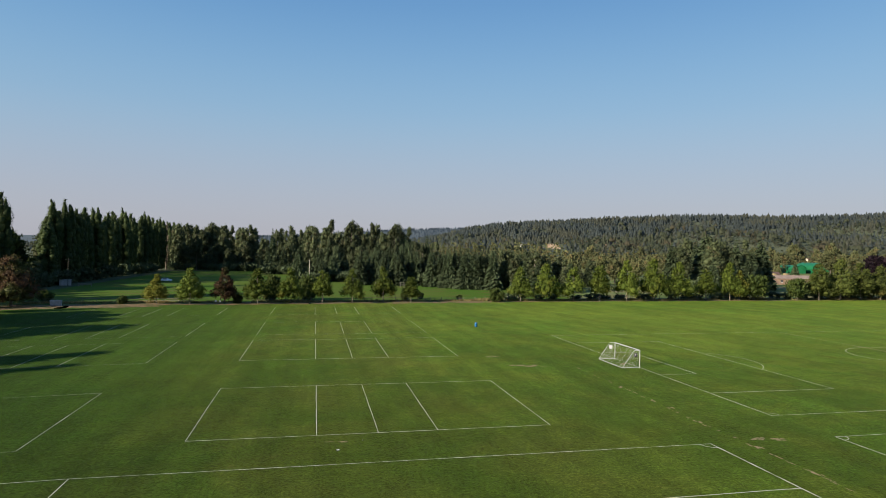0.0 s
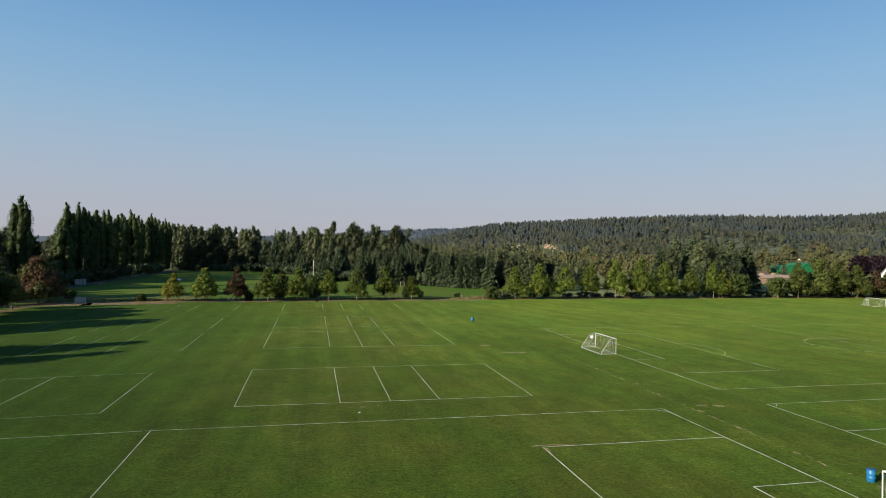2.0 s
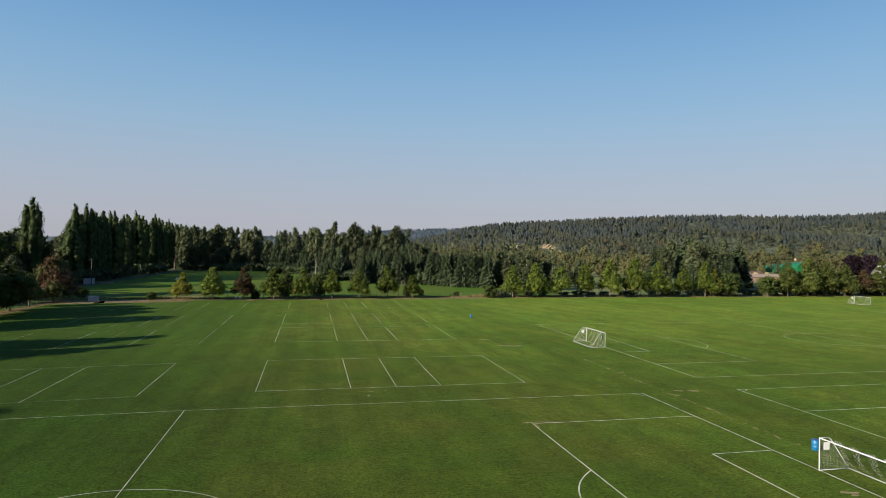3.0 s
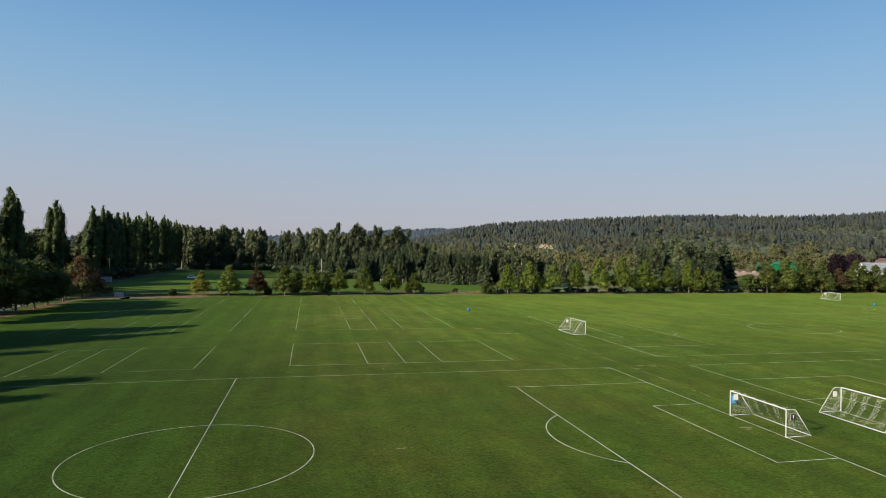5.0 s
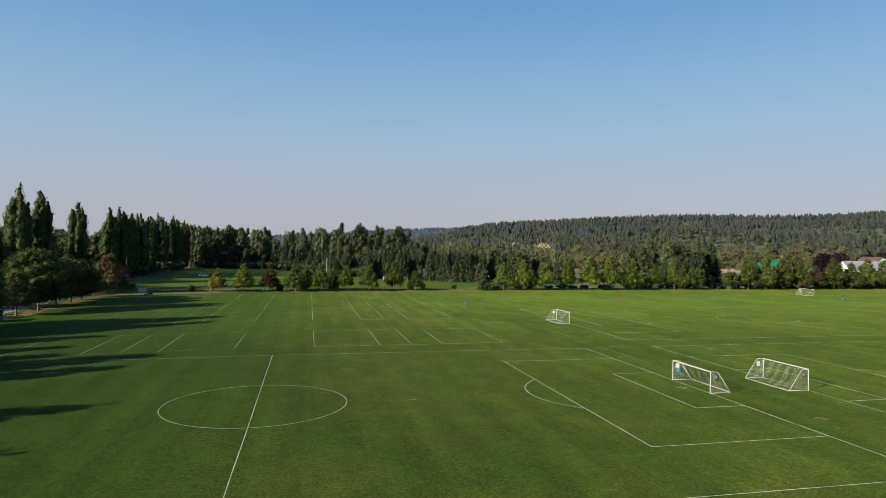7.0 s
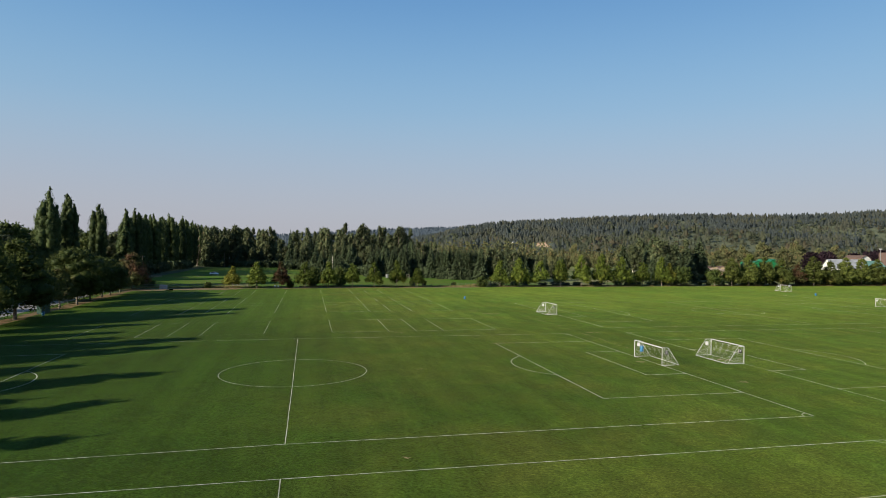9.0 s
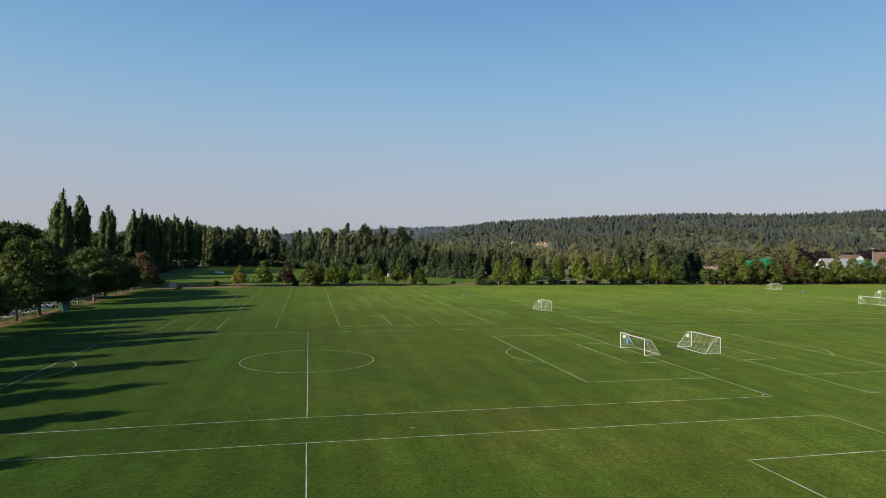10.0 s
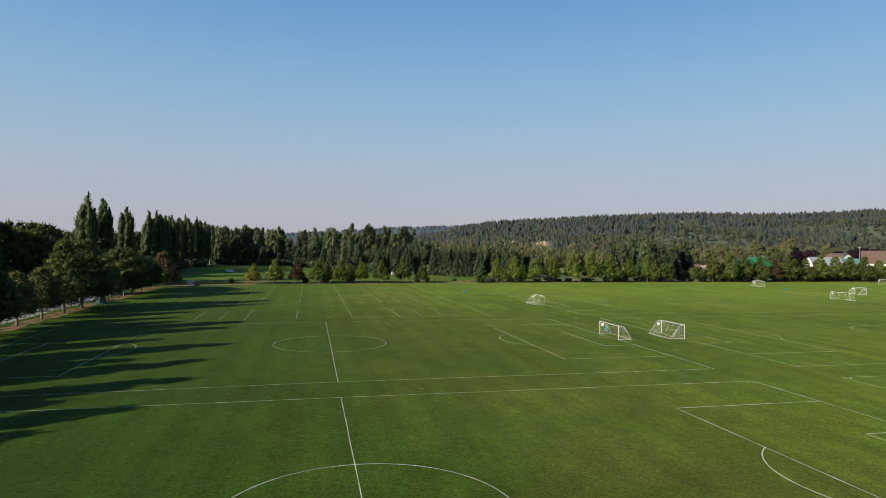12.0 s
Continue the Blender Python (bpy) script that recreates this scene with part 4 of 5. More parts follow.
mass("far_ridge_conifers", "conifer forest on a second ridge far away, blue haze painted in", xy, 16 + 12 * rng.random(len(xy)) ** 1.5, T_CON, M_LEAF_HAZE, 0.4)
xy = np.concatenate([wedge(330, 600, 900, -0.05, 0.86), wedge(150, 560, 880, 0.20, 0.86)])
mass("valley_woods", "belts of broadleaf trees across the valley floor", xy, rng.uniform(11, 20, len(xy)), T_LEAFY, M_LEAF_FAR)
xy = wedge(170, 620, 900, -0.05, 0.80)
mass("valley_tall_trees", "slender tall trees rising from the valley woods", xy, rng.uniform(16, 26, len(xy)), T_TALL, M_LEAF_FAR)
xy = wedge(160, 700, 880, -0.06, 0.18)
mass("poplar_plantation", "even rows of slender plantation trees below the ridge", xy, rng.uniform(24, 30, len(xy)), T_TALL, M_LEAF_FAR)

# ---------------------------------------------------------------- soccer goals
POST_Y, BAR_Z, TOP_D, BASE_D = 3.66, 2.44, 0.9, 2.6


def ribbon(V, F, a, b, side, w):
    a, b, s = Vector(a), Vector(b), Vector(side).normalized() * w / 2
    n = len(V)
    V += [a - s, b - s, b + s, a + s]
    F.append((n, n + 1, n + 2, n + 3))


def net_point(y, s):
    """A point of the roof and sloping back of the net, s metres along it from the crossbar, with some sag."""
    slope = math.hypot(BASE_D - TOP_D, BAR_Z)
    sag = 0.16 * math.sin(math.pi * (y + POST_Y) / (2 * POST_Y)) ** 0.5 if abs(y) < POST_Y else 0
    if s <= TOP_D:
        return (s, y, BAR_Z - 0.03 - sag * s / TOP_D)
    k = (s - TOP_D) / slope
    bow = 0.38 * math.sin(math.pi * k) + sag * (1 - k)
    return (TOP_D + (BASE_D - TOP_D) * k - bow * 0.8, y, (BAR_Z - 0.03) * (1 - k) - bow * 0.55 + 0.03)


def goal(m, label):
    t = thing("soccer_goal", m, label, "soccer goal", "soccer goals")
    for y in (-POST_Y, POST_Y):
        part("post", box(bmesh.new(), -0.039, y - 0.039, 0, 0.039, y + 0.039, BAR_Z - 0.039, 0.018), M_WHITE, t)
        bm = bmesh.new()
        bend = (TOP_D * 0.9, y, BAR_Z - 0.02), (TOP_D + 0.06, y, BAR_Z - 0.10)
        tube(bm, (0, y, BAR_Z), bend[0], 0.026)
        tube(bm, bend[0], bend[1], 0.026)
        tube(bm, bend[1], (BASE_D, y, 0.04), 0.026)
        part("back_stay", bm, M_WHITE, t, smooth=True)
        part("base_bar", tube(bmesh.new(), (0.05, y, 0.04), (BASE_D, y, 0.04), 0.028), M_WHITE, t, smooth=True)
    part("crossbar", box(bmesh.new(), -0.039, -POST_Y - 0.039, BAR_Z - 0.039, 0.039, POST_Y + 0.039, BAR_Z + 0.039, 0.018), M_WHITE, t)
    part("ground_bar", tube(bmesh.new(), (BASE_D, -POST_Y, 0.04), (BASE_D, POST_Y, 0.04), 0.03), M_WHITE, t, smooth=True)
    # net: bands of white and of dark cord across the back, white at the sides
    cell, length, band = 0.125, TOP_D + math.hypot(BASE_D - TOP_D, BAR_Z), 0.665
    VW, FW, VD, FD = [], [], [], []
    rows_n = int(length / cell)
    y = -POST_Y + 0.02
    while y < POST_Y:
        light = int((y + POST_Y) / band) % 2 == 1
        V, F = (VW, FW) if light else (VD, FD)
        w = 0.0046 if light else 0.0036
        for i in range(rows_n):
            a, b, c = net_point(y, i * length / rows_n), net_point(y, (i + 1) * length / rows_n), net_point(min(y + cell, POST_Y), i * length / rows_n)
            ribbon(V, F, a, b, (0, 1, 0), w)
            ribbon(V, F, a, c, Vector(b) - Vector(a), w)
        y += cell
    slope = (BASE_D - TOP_D) / BAR_Z
    for side in (-POST_Y, POST_Y):
        x = 0.1
        while x < BASE_D:
            top = BAR_Z if x < TOP_D else BAR_Z - (x - TOP_D) / slope
            ribbon(VW, FW, (x, side, 0.05), (x, side, top), (1, 0, 0), 0.0045)
            x += cell
        z = 0.1
        while z < BAR_Z:
            ribbon(VW, FW, (0.03, side, z), (TOP_D + (BAR_Z - z) * slope, side, z), (0, 0, 1), 0.0045)
            z += cell
    part("net_white", raw("net_white", VW, FW, M_NETW), None, t, "white net cords")
    part("net_dark", raw("net_dark", VD, FD, M_NETD), None, t, "dark net cords")
    for s in (-1, 1):
        y = s * (POST_Y + 0.05)
        sign = part("banner", box(bmesh.new(), 0.42, y - 0.012, 1.52, 0.92, y + 0.012, 2.06, 0.004), M_PANEL, t, "white vinyl banner")
        part("banner_face", box(bmesh.new(), 0.43, min(y + s * 0.014, y + s * 0.022), 1.53, 0.91, max(y + s * 0.014, y + s * 0.022), 2.05), M_BLACK, sign, "black face")
        mark = bmesh.new()
        f = y + s * 0.026
        tube(mark, (0.67, f - 0.003, 1.87), (0.67, f + 0.003, 1.87), 0.075, 0.075, 14)
        box(mark, 0.64, f - 0.003, 1.66, 0.71, f + 0.003, 1.79)
        part("banner_mark", mark, M_PANEL, sign, "white mark")
    return t


first_goal = goal(pose(34.4, 25.5, 0), "white full-size soccer goal with striped net on the goal line")
for x, y, r, lab in ((46.9, 25.1, 180, ""), (46.3, 91.1, 180, ""), (179.5, 166.0, 171, "white full-size soccer goal standing loose on the turf"), (152.2, 95.3, 0, ""),
                     (184.2, 118.4, 163, "white full-size soccer goal standing loose on the turf"), (257.0, 175.0, 0, "")):
    g = copy_thing(first_goal, pose(x, y, 0, 0, 0, r))
    if lab:
        tagged(g, lab)


def drum(m, label):
    t = thing("rubbish_drum", m, label, "rubbish bin", "blue drums")
    prof = [(0.265, 0.0), (0.285, 0.03), (0.285, 0.26), (0.30, 0.28), (0.30, 0.31), (0.285, 0.33), (0.285, 0.56), (0.30, 0.58), (0.30, 0.61), (0.285, 0.63), (0.285, 0.86), (0.27, 0.88), (0.25, 0.88), (0.25, 0.80)]
    part("drum", lathe(bmesh.new(), prof), M_DRUM, t, smooth=True)
    rim = bmesh.new()
    lathe(rim, [(0.288, 0.845), (0.305, 0.85), (0.305, 0.895), (0.27, 0.90)])
    part("rim", rim, M_DRUMR, t, "dark blue rim", True)
    bag = bmesh.new()
    lathe(bag, [(0.24, 0.70), (0.262, 0.88), (0.262, 0.905), (0.255, 0.905), (0.23, 0.72)], 14)
    part("bin_bag", bag, M_BLACK, t, "black liner")
    return t


bin1 = drum(pose(35.2, 135.2, 0), "blue plastic drum used as a rubbish bin on turf")
for x, y, lab in ((38.0, 33.4, "blue plastic drum used as a rubbish bin behind a goal"), (170.6, 141.0, ""), (-70.6, 98.8, "blue plastic drum used as a rubbish bin beside toilets")):
    tagged(copy_thing(bin1, pose(x, y, 0, 0, 0, 40)), lab)



def litter(x, y, size, turn):
    """A crumpled sheet of pale paper lying on the grass."""
    bm = bmesh.new()
    bmesh.ops.create_grid(bm, x_segments=6, y_segments=5, size=size)
    for v in bm.verts:
        v.co.z = 0.03 + 0.35 * size * abs(noise.noise(Vector((v.co.x * 4 / size, v.co.y * 4 / size, x))))
    sheet = bmesh.ops.extrude_face_region(bm, geom=list(bm.faces))
    for v in (g for g in sheet["geom"] if isinstance(g, bmesh.types.BMVert)):
        v.co.z += 0.006
    ob = part("paper_scrap", bm, M_PANEL)
    ob.matrix_basis = pose(x, y, 0, 0, 0, turn)
    tagged(ob, "crumpled pale paper scrap lying on the turf", "litter", "scraps of paper")


litter(3.6, 57.9, 0.11, 20)
litter(5.7, 60.2, 0.05, 65)


# ---------------------------------------------------------------- fences


def field_fence():
    t = thing("wire_fence", pose(0, 0, 0), "long low fence of weathered timber posts and wire", "fence")
    line = ((-76.0, 197.5), (-40.0, 199.0), (60.0, 203.0), (200.0, 205.0), (330.0, 206.0))
    me = None
    heads = []
    for (x0, y0), (x1, y1) in zip(line, line[1:]):
        n = int((x1 - x0) / 3.6)
        for i in range(n):
            heads.append((x0 + (x1 - x0) * i / n, y0 + (y1 - y0) * i / n))
    bm = bmesh.new()
    tube(bm, (0, 0, -0.05), (0, 0, 1.32), 0.085, 0.075, 8)
    tube(bm, (0, 0, 1.32), (0, 0, 1.36), 0.075, 0.03, 8)
    first = part("post", bm, M_POST, t)
    for i, (x, y) in enumerate(heads):
        p = first if i == 0 else new("post", first.data)
        p.parent = t
        p.matrix_basis = Matrix.LocRotScale((x, y, 0), Euler((random.uniform(-0.04, 0.04), random.uniform(-0.04, 0.04), random.uniform(0, 3))), (1, 1, random.uniform(0.88, 1.1)))
    # timber rails at the corner of the field
    for a, c in zip(heads, heads[1:]):
        if c[0] < -30:
            for z in (0.55, 1.15):
                part("rail", tube(bmesh.new(), (*a, z), (*c, z + random.uniform(-0.05, 0.05)), 0.05, 0.045, 6), M_POST, t)
    for z in (0.35, 0.70, 1.12):
        bm = bmesh.new()
        for a, b in zip(heads, heads[1:]):
            tube(bm, (*a, z), (*b, z), 0.014 if z < 1 else 0.022, None, 4, False)
        part("wire", bm, M_GALV, t)


field_fence()


def chain_fence():
    t = thing("chain_link_fence", pose(0, 0, 0), "waist-high grey chain-link fence along the car park", "fence")
    H, y0, y1, gap = 1.25, -70.0, 196.0, 3.0
    fx = lambda y: -75.2 - 0.9 * max(0.0, (y - 60) / 136)
    bm = bmesh.new()
    tube(bm, (0, 0, -0.05), (0, 0, H), 0.035, 0.035, 8)
    tube(bm, (0, 0, H), (0, 0, H + 0.06), 0.045, 0.01, 8)
    first = part("post", bm, M_GALV, t)
    n = int((y1 - y0) / gap)
    rail = bmesh.new()
    for i in range(n + 1):
        y = y0 + i * gap
        p = first if i == 0 else new("post", first.data)
        p.parent = t
        p.matrix_basis = pose(fx(y), y, 0)
        if i:
            tube(rail, (fx(y - gap), y - gap, H - 0.03), (fx(y), y, H - 0.03), 0.022, None, 6, False)
    part("top_rail", rail, M_GALV, t)
    V, F = [], []
    y = y0
    while y < y1:
        for s in (1, -1):
            ribbon(V, F, (fx(y), y, 0.04), (fx(y + s * 1.1), y + s * 1.1, H - 0.04), (0, 1, 0), 0.011)
        y += 0.12
    part("chain_link_mesh", raw("chain_link_mesh", V, F, M_GALV), None, t)


chain_fence()

# ---------------------------------------------------------------- toilets, boxes, poles, vehicles
M_GREENP = plain("green_plastic", (0.005, 0.030, 0.020), (0.009, 0.045, 0.030), 3.0, 0.45)
M_SHEET = plain("grey_white_sheet_metal", (0.21, 0.215, 0.22), (0.29, 0.295, 0.30), 1.5, 0.5)
M_GLASS = plain("dark_window_glass", (0.02, 0.025, 0.03), (0.04, 0.045, 0.05), 1.0, 0.08)
M_CARW = plain("white_car_paint", (0.62, 0.66, 0.70), (0.74, 0.77, 0.80), 0.8, 0.25)
M_CARD = plain("dark_car_paint", (0.02, 0.022, 0.026), (0.04, 0.042, 0.048), 0.8, 0.25)
M_RUBBER = plain("black_rubber", (0.012, 0.012, 0.012), (0.03, 0.03, 0.03), 4.0, 0.85)


def toilet(m):
    t = thing("portable_toilet", m, "green plastic portable toilet with pale roof by the fence", "portable toilet", "portable toilets")
    part("cabin", box(bmesh.new(), -0.55, -0.55, 0.10, 0.55, 0.55, 2.10, 0.03), M_GREENP, t)
    part("skid", box(bmesh.new(), -0.6, -0.6, 0, 0.6, 0.6, 0.12, 0.01), M_BLACK, t, "black skid")
    d = part("door", box(bmesh.new(), 0.555, -0.40, 0.22, 0.59, 0.40, 1.95, 0.01), M_GREENP, t)
    part("door_handle", box(bmesh.new(), 0.592, 0.26, 1.0, 0.62, 0.34, 1.16, 0.006), M_PANEL, d, "pale handle")
    bm = bmesh.new()
    box(bm, -0.58, -0.58, 2.10, 0.58, 0.58, 2.18, 0.02)
    box(bm, -0.42, -0.42, 2.18, 0.42, 0.42, 2.30, 0.06)
    part("roof", bm, M_PANEL, t, "white translucent roof")
    part("vent_pipe", tube(bmesh.new(), (-0.42, 0.42, 2.1), (-0.42, 0.42, 2.55), 0.05), M_BLACK, t)
    return t


wc = toilet(pose(-72.4, 102.2, 0, 0, 0, -10))
for y in (103.6, 105.0, 106.4):
    copy_thing(wc, pose(-72.5 - (y - 102) * 0.05, y, 0, 0, 0, -10 + random.uniform(-4, 4)))


def vehicle(m, paint, label, cab=0.55, group=""):
    """A van or car, 4.6 m long along x."""
    t = thing("parked_car", m, label, "car", group)
    bm = bmesh.new()
    side = ((-2.3, 0.35), (2.25, 0.35), (2.3, 0.75), (1.95, 0.98), (1.15, 1.05), (0.55, 1.62), (-1.6, 1.66), (-2.2, 1.10), (-2.3, 0.8))
    a = [bm.verts.new((x, -0.88 if z < 1.2 else -0.72, z)) for x, z in side]
    b = [bm.verts.new((x, 0.88 if z < 1.2 else 0.72, z)) for x, z in side]
    bm.faces.new(a)
    bm.faces.new(b[::-1])
    for i in range(len(side)):
        j = (i + 1) % len(side)
        bm.faces.new((a[i], b[i], b[j], a[j]))
    bmesh.ops.bevel(bm, geom=list(bm.edges), offset=0.06, segments=2, affect="EDGES")
    part("body", bm, paint, t, smooth=False)
    for s in (-1, 1):
        g = bmesh.new()
        for x0, x1 in ((-1.45, -0.5), (-0.42, 0.5)):
            q = [g.verts.new((x, s * (0.905 - 0.26 * (z - 1.1)), z)) for x, z in ((x0, 1.12), (x1 + 0.12, 1.12), (x1 - 0.05, 1.54), (x0, 1.54))]
            g.faces.new(q if s < 0 else q[::-1])
        r = bmesh.ops.extrude_face_region(g, geom=list(g.faces))
        for v in [v for v in r["geom"] if isinstance(v, bmesh.types.BMVert)]:
            v.co.y -= s * 0.05
        part("side_window", g, M_GLASS, t)
    for x in (-1.4, 1.4):
        for s in (-1, 1):
            w = part("wheel", tube(bmesh.new(), (x, s * 0.70, 0.33), (x, s * 0.90, 0.33), 0.33, None, 18), M_RUBBER, t)
            part("rim", tube(bmesh.new(), (x, s * 0.88, 0.33), (x, s * 0.915, 0.33), 0.19, None, 14), M_GALV, w, "grey metal rim")
    part("windscreen", box(bmesh.new(), 0.70, -0.62, 1.10, 0.98, 0.62, 1.40, 0.02), M_GLASS, t)
    return t


vehicle(pose(-64.8, 313.5, 0, 0, 0, -6), M_CARW, "white parked van standing in the meadow")
van = vehicle(pose(-81.0, 92.0, 0, 0, 0, 80), M_CARD, "dark car parked behind the fence", group="cars in the car park")
copy_thing(van, pose(-81.5, 83.0, 0, 0, 0, 82))


def utility_box(m, w, d, h, label):
    t = thing("utility_cabinet", m, label, "cabinet")
    part("cabinet", box(bmesh.new(), -w / 2, -d / 2, 0.18, w / 2, d / 2, h, 0.03), M_SHEET, t)
    part("plinth", box(bmesh.new(), -w / 2 - 0.05, -d / 2 - 0.05, 0, w / 2 + 0.05, d / 2 + 0.05, 0.2), M_ROAD, t, "concrete plinth")
    part("lid", box(bmesh.new(), -w / 2 - 0.06, -d / 2 - 0.06, h, w / 2 + 0.06, d / 2 + 0.06, h + 0.06, 0.015), M_SHEET, t)
    for x in (-w / 4, w / 4):
        part("door", box(bmesh.new(), x - w / 4 + 0.04, -d / 2 - 0.02, 0.28, x + w / 4 - 0.04, -d / 2 + 0.005, h - 0.08, 0.008), M_SHEET, t)
    return t


utility_box(pose(-64.8, 188.6, 0, 0, 0, 4), 2.5, 1.3, 1.5, "long low white metal utility cabinet at the field corner")
utility_box(pose(-95.5, 281.0, 0, 0, 0, 20), 4.2, 2.4, 2.3, "white metal shed at the edge of the woods")
utility_box(pose(28.8, 279.4, 0, 0, 0, 12), 1.9, 1.3, 1.8, "small white metal hut at the edge of the woods")


def pole(x, y, H, r, mat, label, arm=True):
    t = thing("utility_pole", at(x, y, 1, 20), label, "pole")
    part("pole", tube(bmesh.new(), (0, 0, -0.1), (0, 0, H), r, r * 0.7, 10), mat, t, smooth=True)
    if arm:
        part("crossarm", box(bmesh.new(), -0.9, -0.05, H - 0.75, 0.9, 0.05, H - 0.6, 0.01), mat, t)
        for s in (-0.8, 0.8):
            part("insulator", tube(bmesh.new(), (s, 0, H - 0.6), (s, 0, H - 0.42), 0.04, 0.03, 8), M_PANEL, t, "white insulator")


pole(-94.0, 279.5, 11.0, 0.13, M_DARKBARK, "weathered wooden utility pole by the woods")
pole(-0.5, 286.0, 11.2, 0.17, M_PALE, "bare pale wooden pole standing before the woods", False)
pole(219.0, 280.0, 11.2, 0.20, M_PALE, "pale wooden utility pole by the pasture")
for x in (-25.6, -24.4):
    t = thing("sign_board", pose(x, 193.2, 0), "small white sign board on a short post", "sign", "small signs")
    part("post", box(bmesh.new(), -0.04, -0.04, -0.05, 0.04, 0.04, 0.9), M_POST, t)
    part("board", box(bmesh.new(), -0.22, -0.06, 0.62, 0.22, -0.042, 1.12, 0.005), M_PANEL, t)




def rail_frame(x, y, turn, posts, gap, H, label):
    """A short piece of timber railing."""
    t = thing("timber_railing", at(x, y, 1, turn), label, "railing")
    for i in range(posts):
        part("post", box(bmesh.new(), i * gap - 0.09, -0.09, -0.05, i * gap + 0.09, 0.09, H, 0.02), M_POST, t)
    for z in (H * 0.55, H - 0.12):
        part("rail", box(bmesh.new(), -0.2, -0.13, z - 0.07, (posts - 1) * gap + 0.2, -0.092, z + 0.07, 0.01), M_POST, t)


rail_frame(-89.0, 276.0, 6, 4, 1.5, 1.25, "short weathered timber railing at the meadow's edge")
rail_frame(37.4, 270.0, 4, 2, 1.7, 2.3, "upright weathered timber frame standing in the meadow")


def bay_lines():
    t = thing("parking_bay_lines", pose(0, 0, 0), "white painted parking bay lines on asphalt", "road marking", "", "structure")
    me = raw("bay_line", [(0, 0, 0), (4.6, 0, 0), (4.6, 0.12, 0), (0, 0.12, 0)], [(0, 1, 2, 3)], M_PAINT)
    for i in range(70):
        line = new("bay_line", me)
        line.parent = t
        line.matrix_basis = pose(-81.9 - (0.02 * max(0, i - 45)), -40 + i * 2.75, 0.018, 0, 0, 0)


bay_lines()


# tall dry grass and weeds under the fence
def fence_grass():
    n = 12000
    x = rng.uniform(-76, 330, n)
    y = np.interp(x, (-76, -40, 60, 200, 330), (196.8, 198.2, 202.2, 204.4, 205.6)) + rng.normal(0, 0.9, n)
    dens = np.array([noise.noise((a * 0.08, 4.0, 2.0)) for a in x])
    k = dens > -0.45
    x, y = x[k], y[k]
    h = rng.uniform(0.25, 0.85, len(x)) * (0.7 + np.clip(dens[k], 0, 1) * 1.3)
    a = rng.uniform(0, math.pi, len(x))
    w = 0.16
    dx, dy = np.cos(a) * w, np.sin(a) * w
    lx, ly = rng.normal(0, 0.15, len(x)), rng.normal(0, 0.15, len(x))
    z = np.zeros_like(x)
    v = np.stack([np.stack([x - dx, y - dy, z], -1), np.stack([x + dx, y + dy, z], -1), np.stack([x + lx + dx * 0.3, y + ly + dy * 0.3, h], -1), np.stack([x + lx - dx * 0.4, y + ly - dy * 0.4, h * 0.9], -1)], 1).reshape(-1, 3)
    tagged(new("tall_grass", raw("tall_grass", v, np.arange(len(v)).reshape(-1, 4), M_DRYGRASS)), "tall dry grass and weeds along the fence", "grass", kind="stuff")


fence_grass()

# ---------------------------------------------------------------- farm buildings and houses
M_WALLW = plain("white_painted_boards", (0.50, 0.50, 0.48), (0.62, 0.62, 0.59), 0.8, 0.7)
M_WALLB = plain("brown_boards", (0.12, 0.078, 0.055), (0.20, 0.135, 0.095), 1.2, 0.85)
M_WALLT = plain("beige_siding", (0.42, 0.34, 0.26), (0.52, 0.44, 0.34), 0.8, 0.8)
M_ROOFB = plain("brown_roof_shingle", (0.060, 0.038, 0.030), (0.092, 0.060, 0.047), 0.7, 0.85, bump=0.3)
M_ROOFG = plain("grey_metal_roof", (0.13, 0.14, 0.15), (0.20, 0.21, 0.22), 0.5, 0.55)
M_ROOFS = plain("dusty_brown_roof", (0.15, 0.11, 0.09), (0.22, 0.17, 0.14), 0.7, 0.85, bump=0.3)
M_ROOFGR = plain("green_metal_roof", (0.006, 0.078, 0.028), (0.010, 0.105, 0.040), 0.4, 0.45)
M_ROOFT = plain("pale_green_metal_roof", (0.055, 0.12, 0.10), (0.08, 0.15, 0.13), 0.4, 0.45)


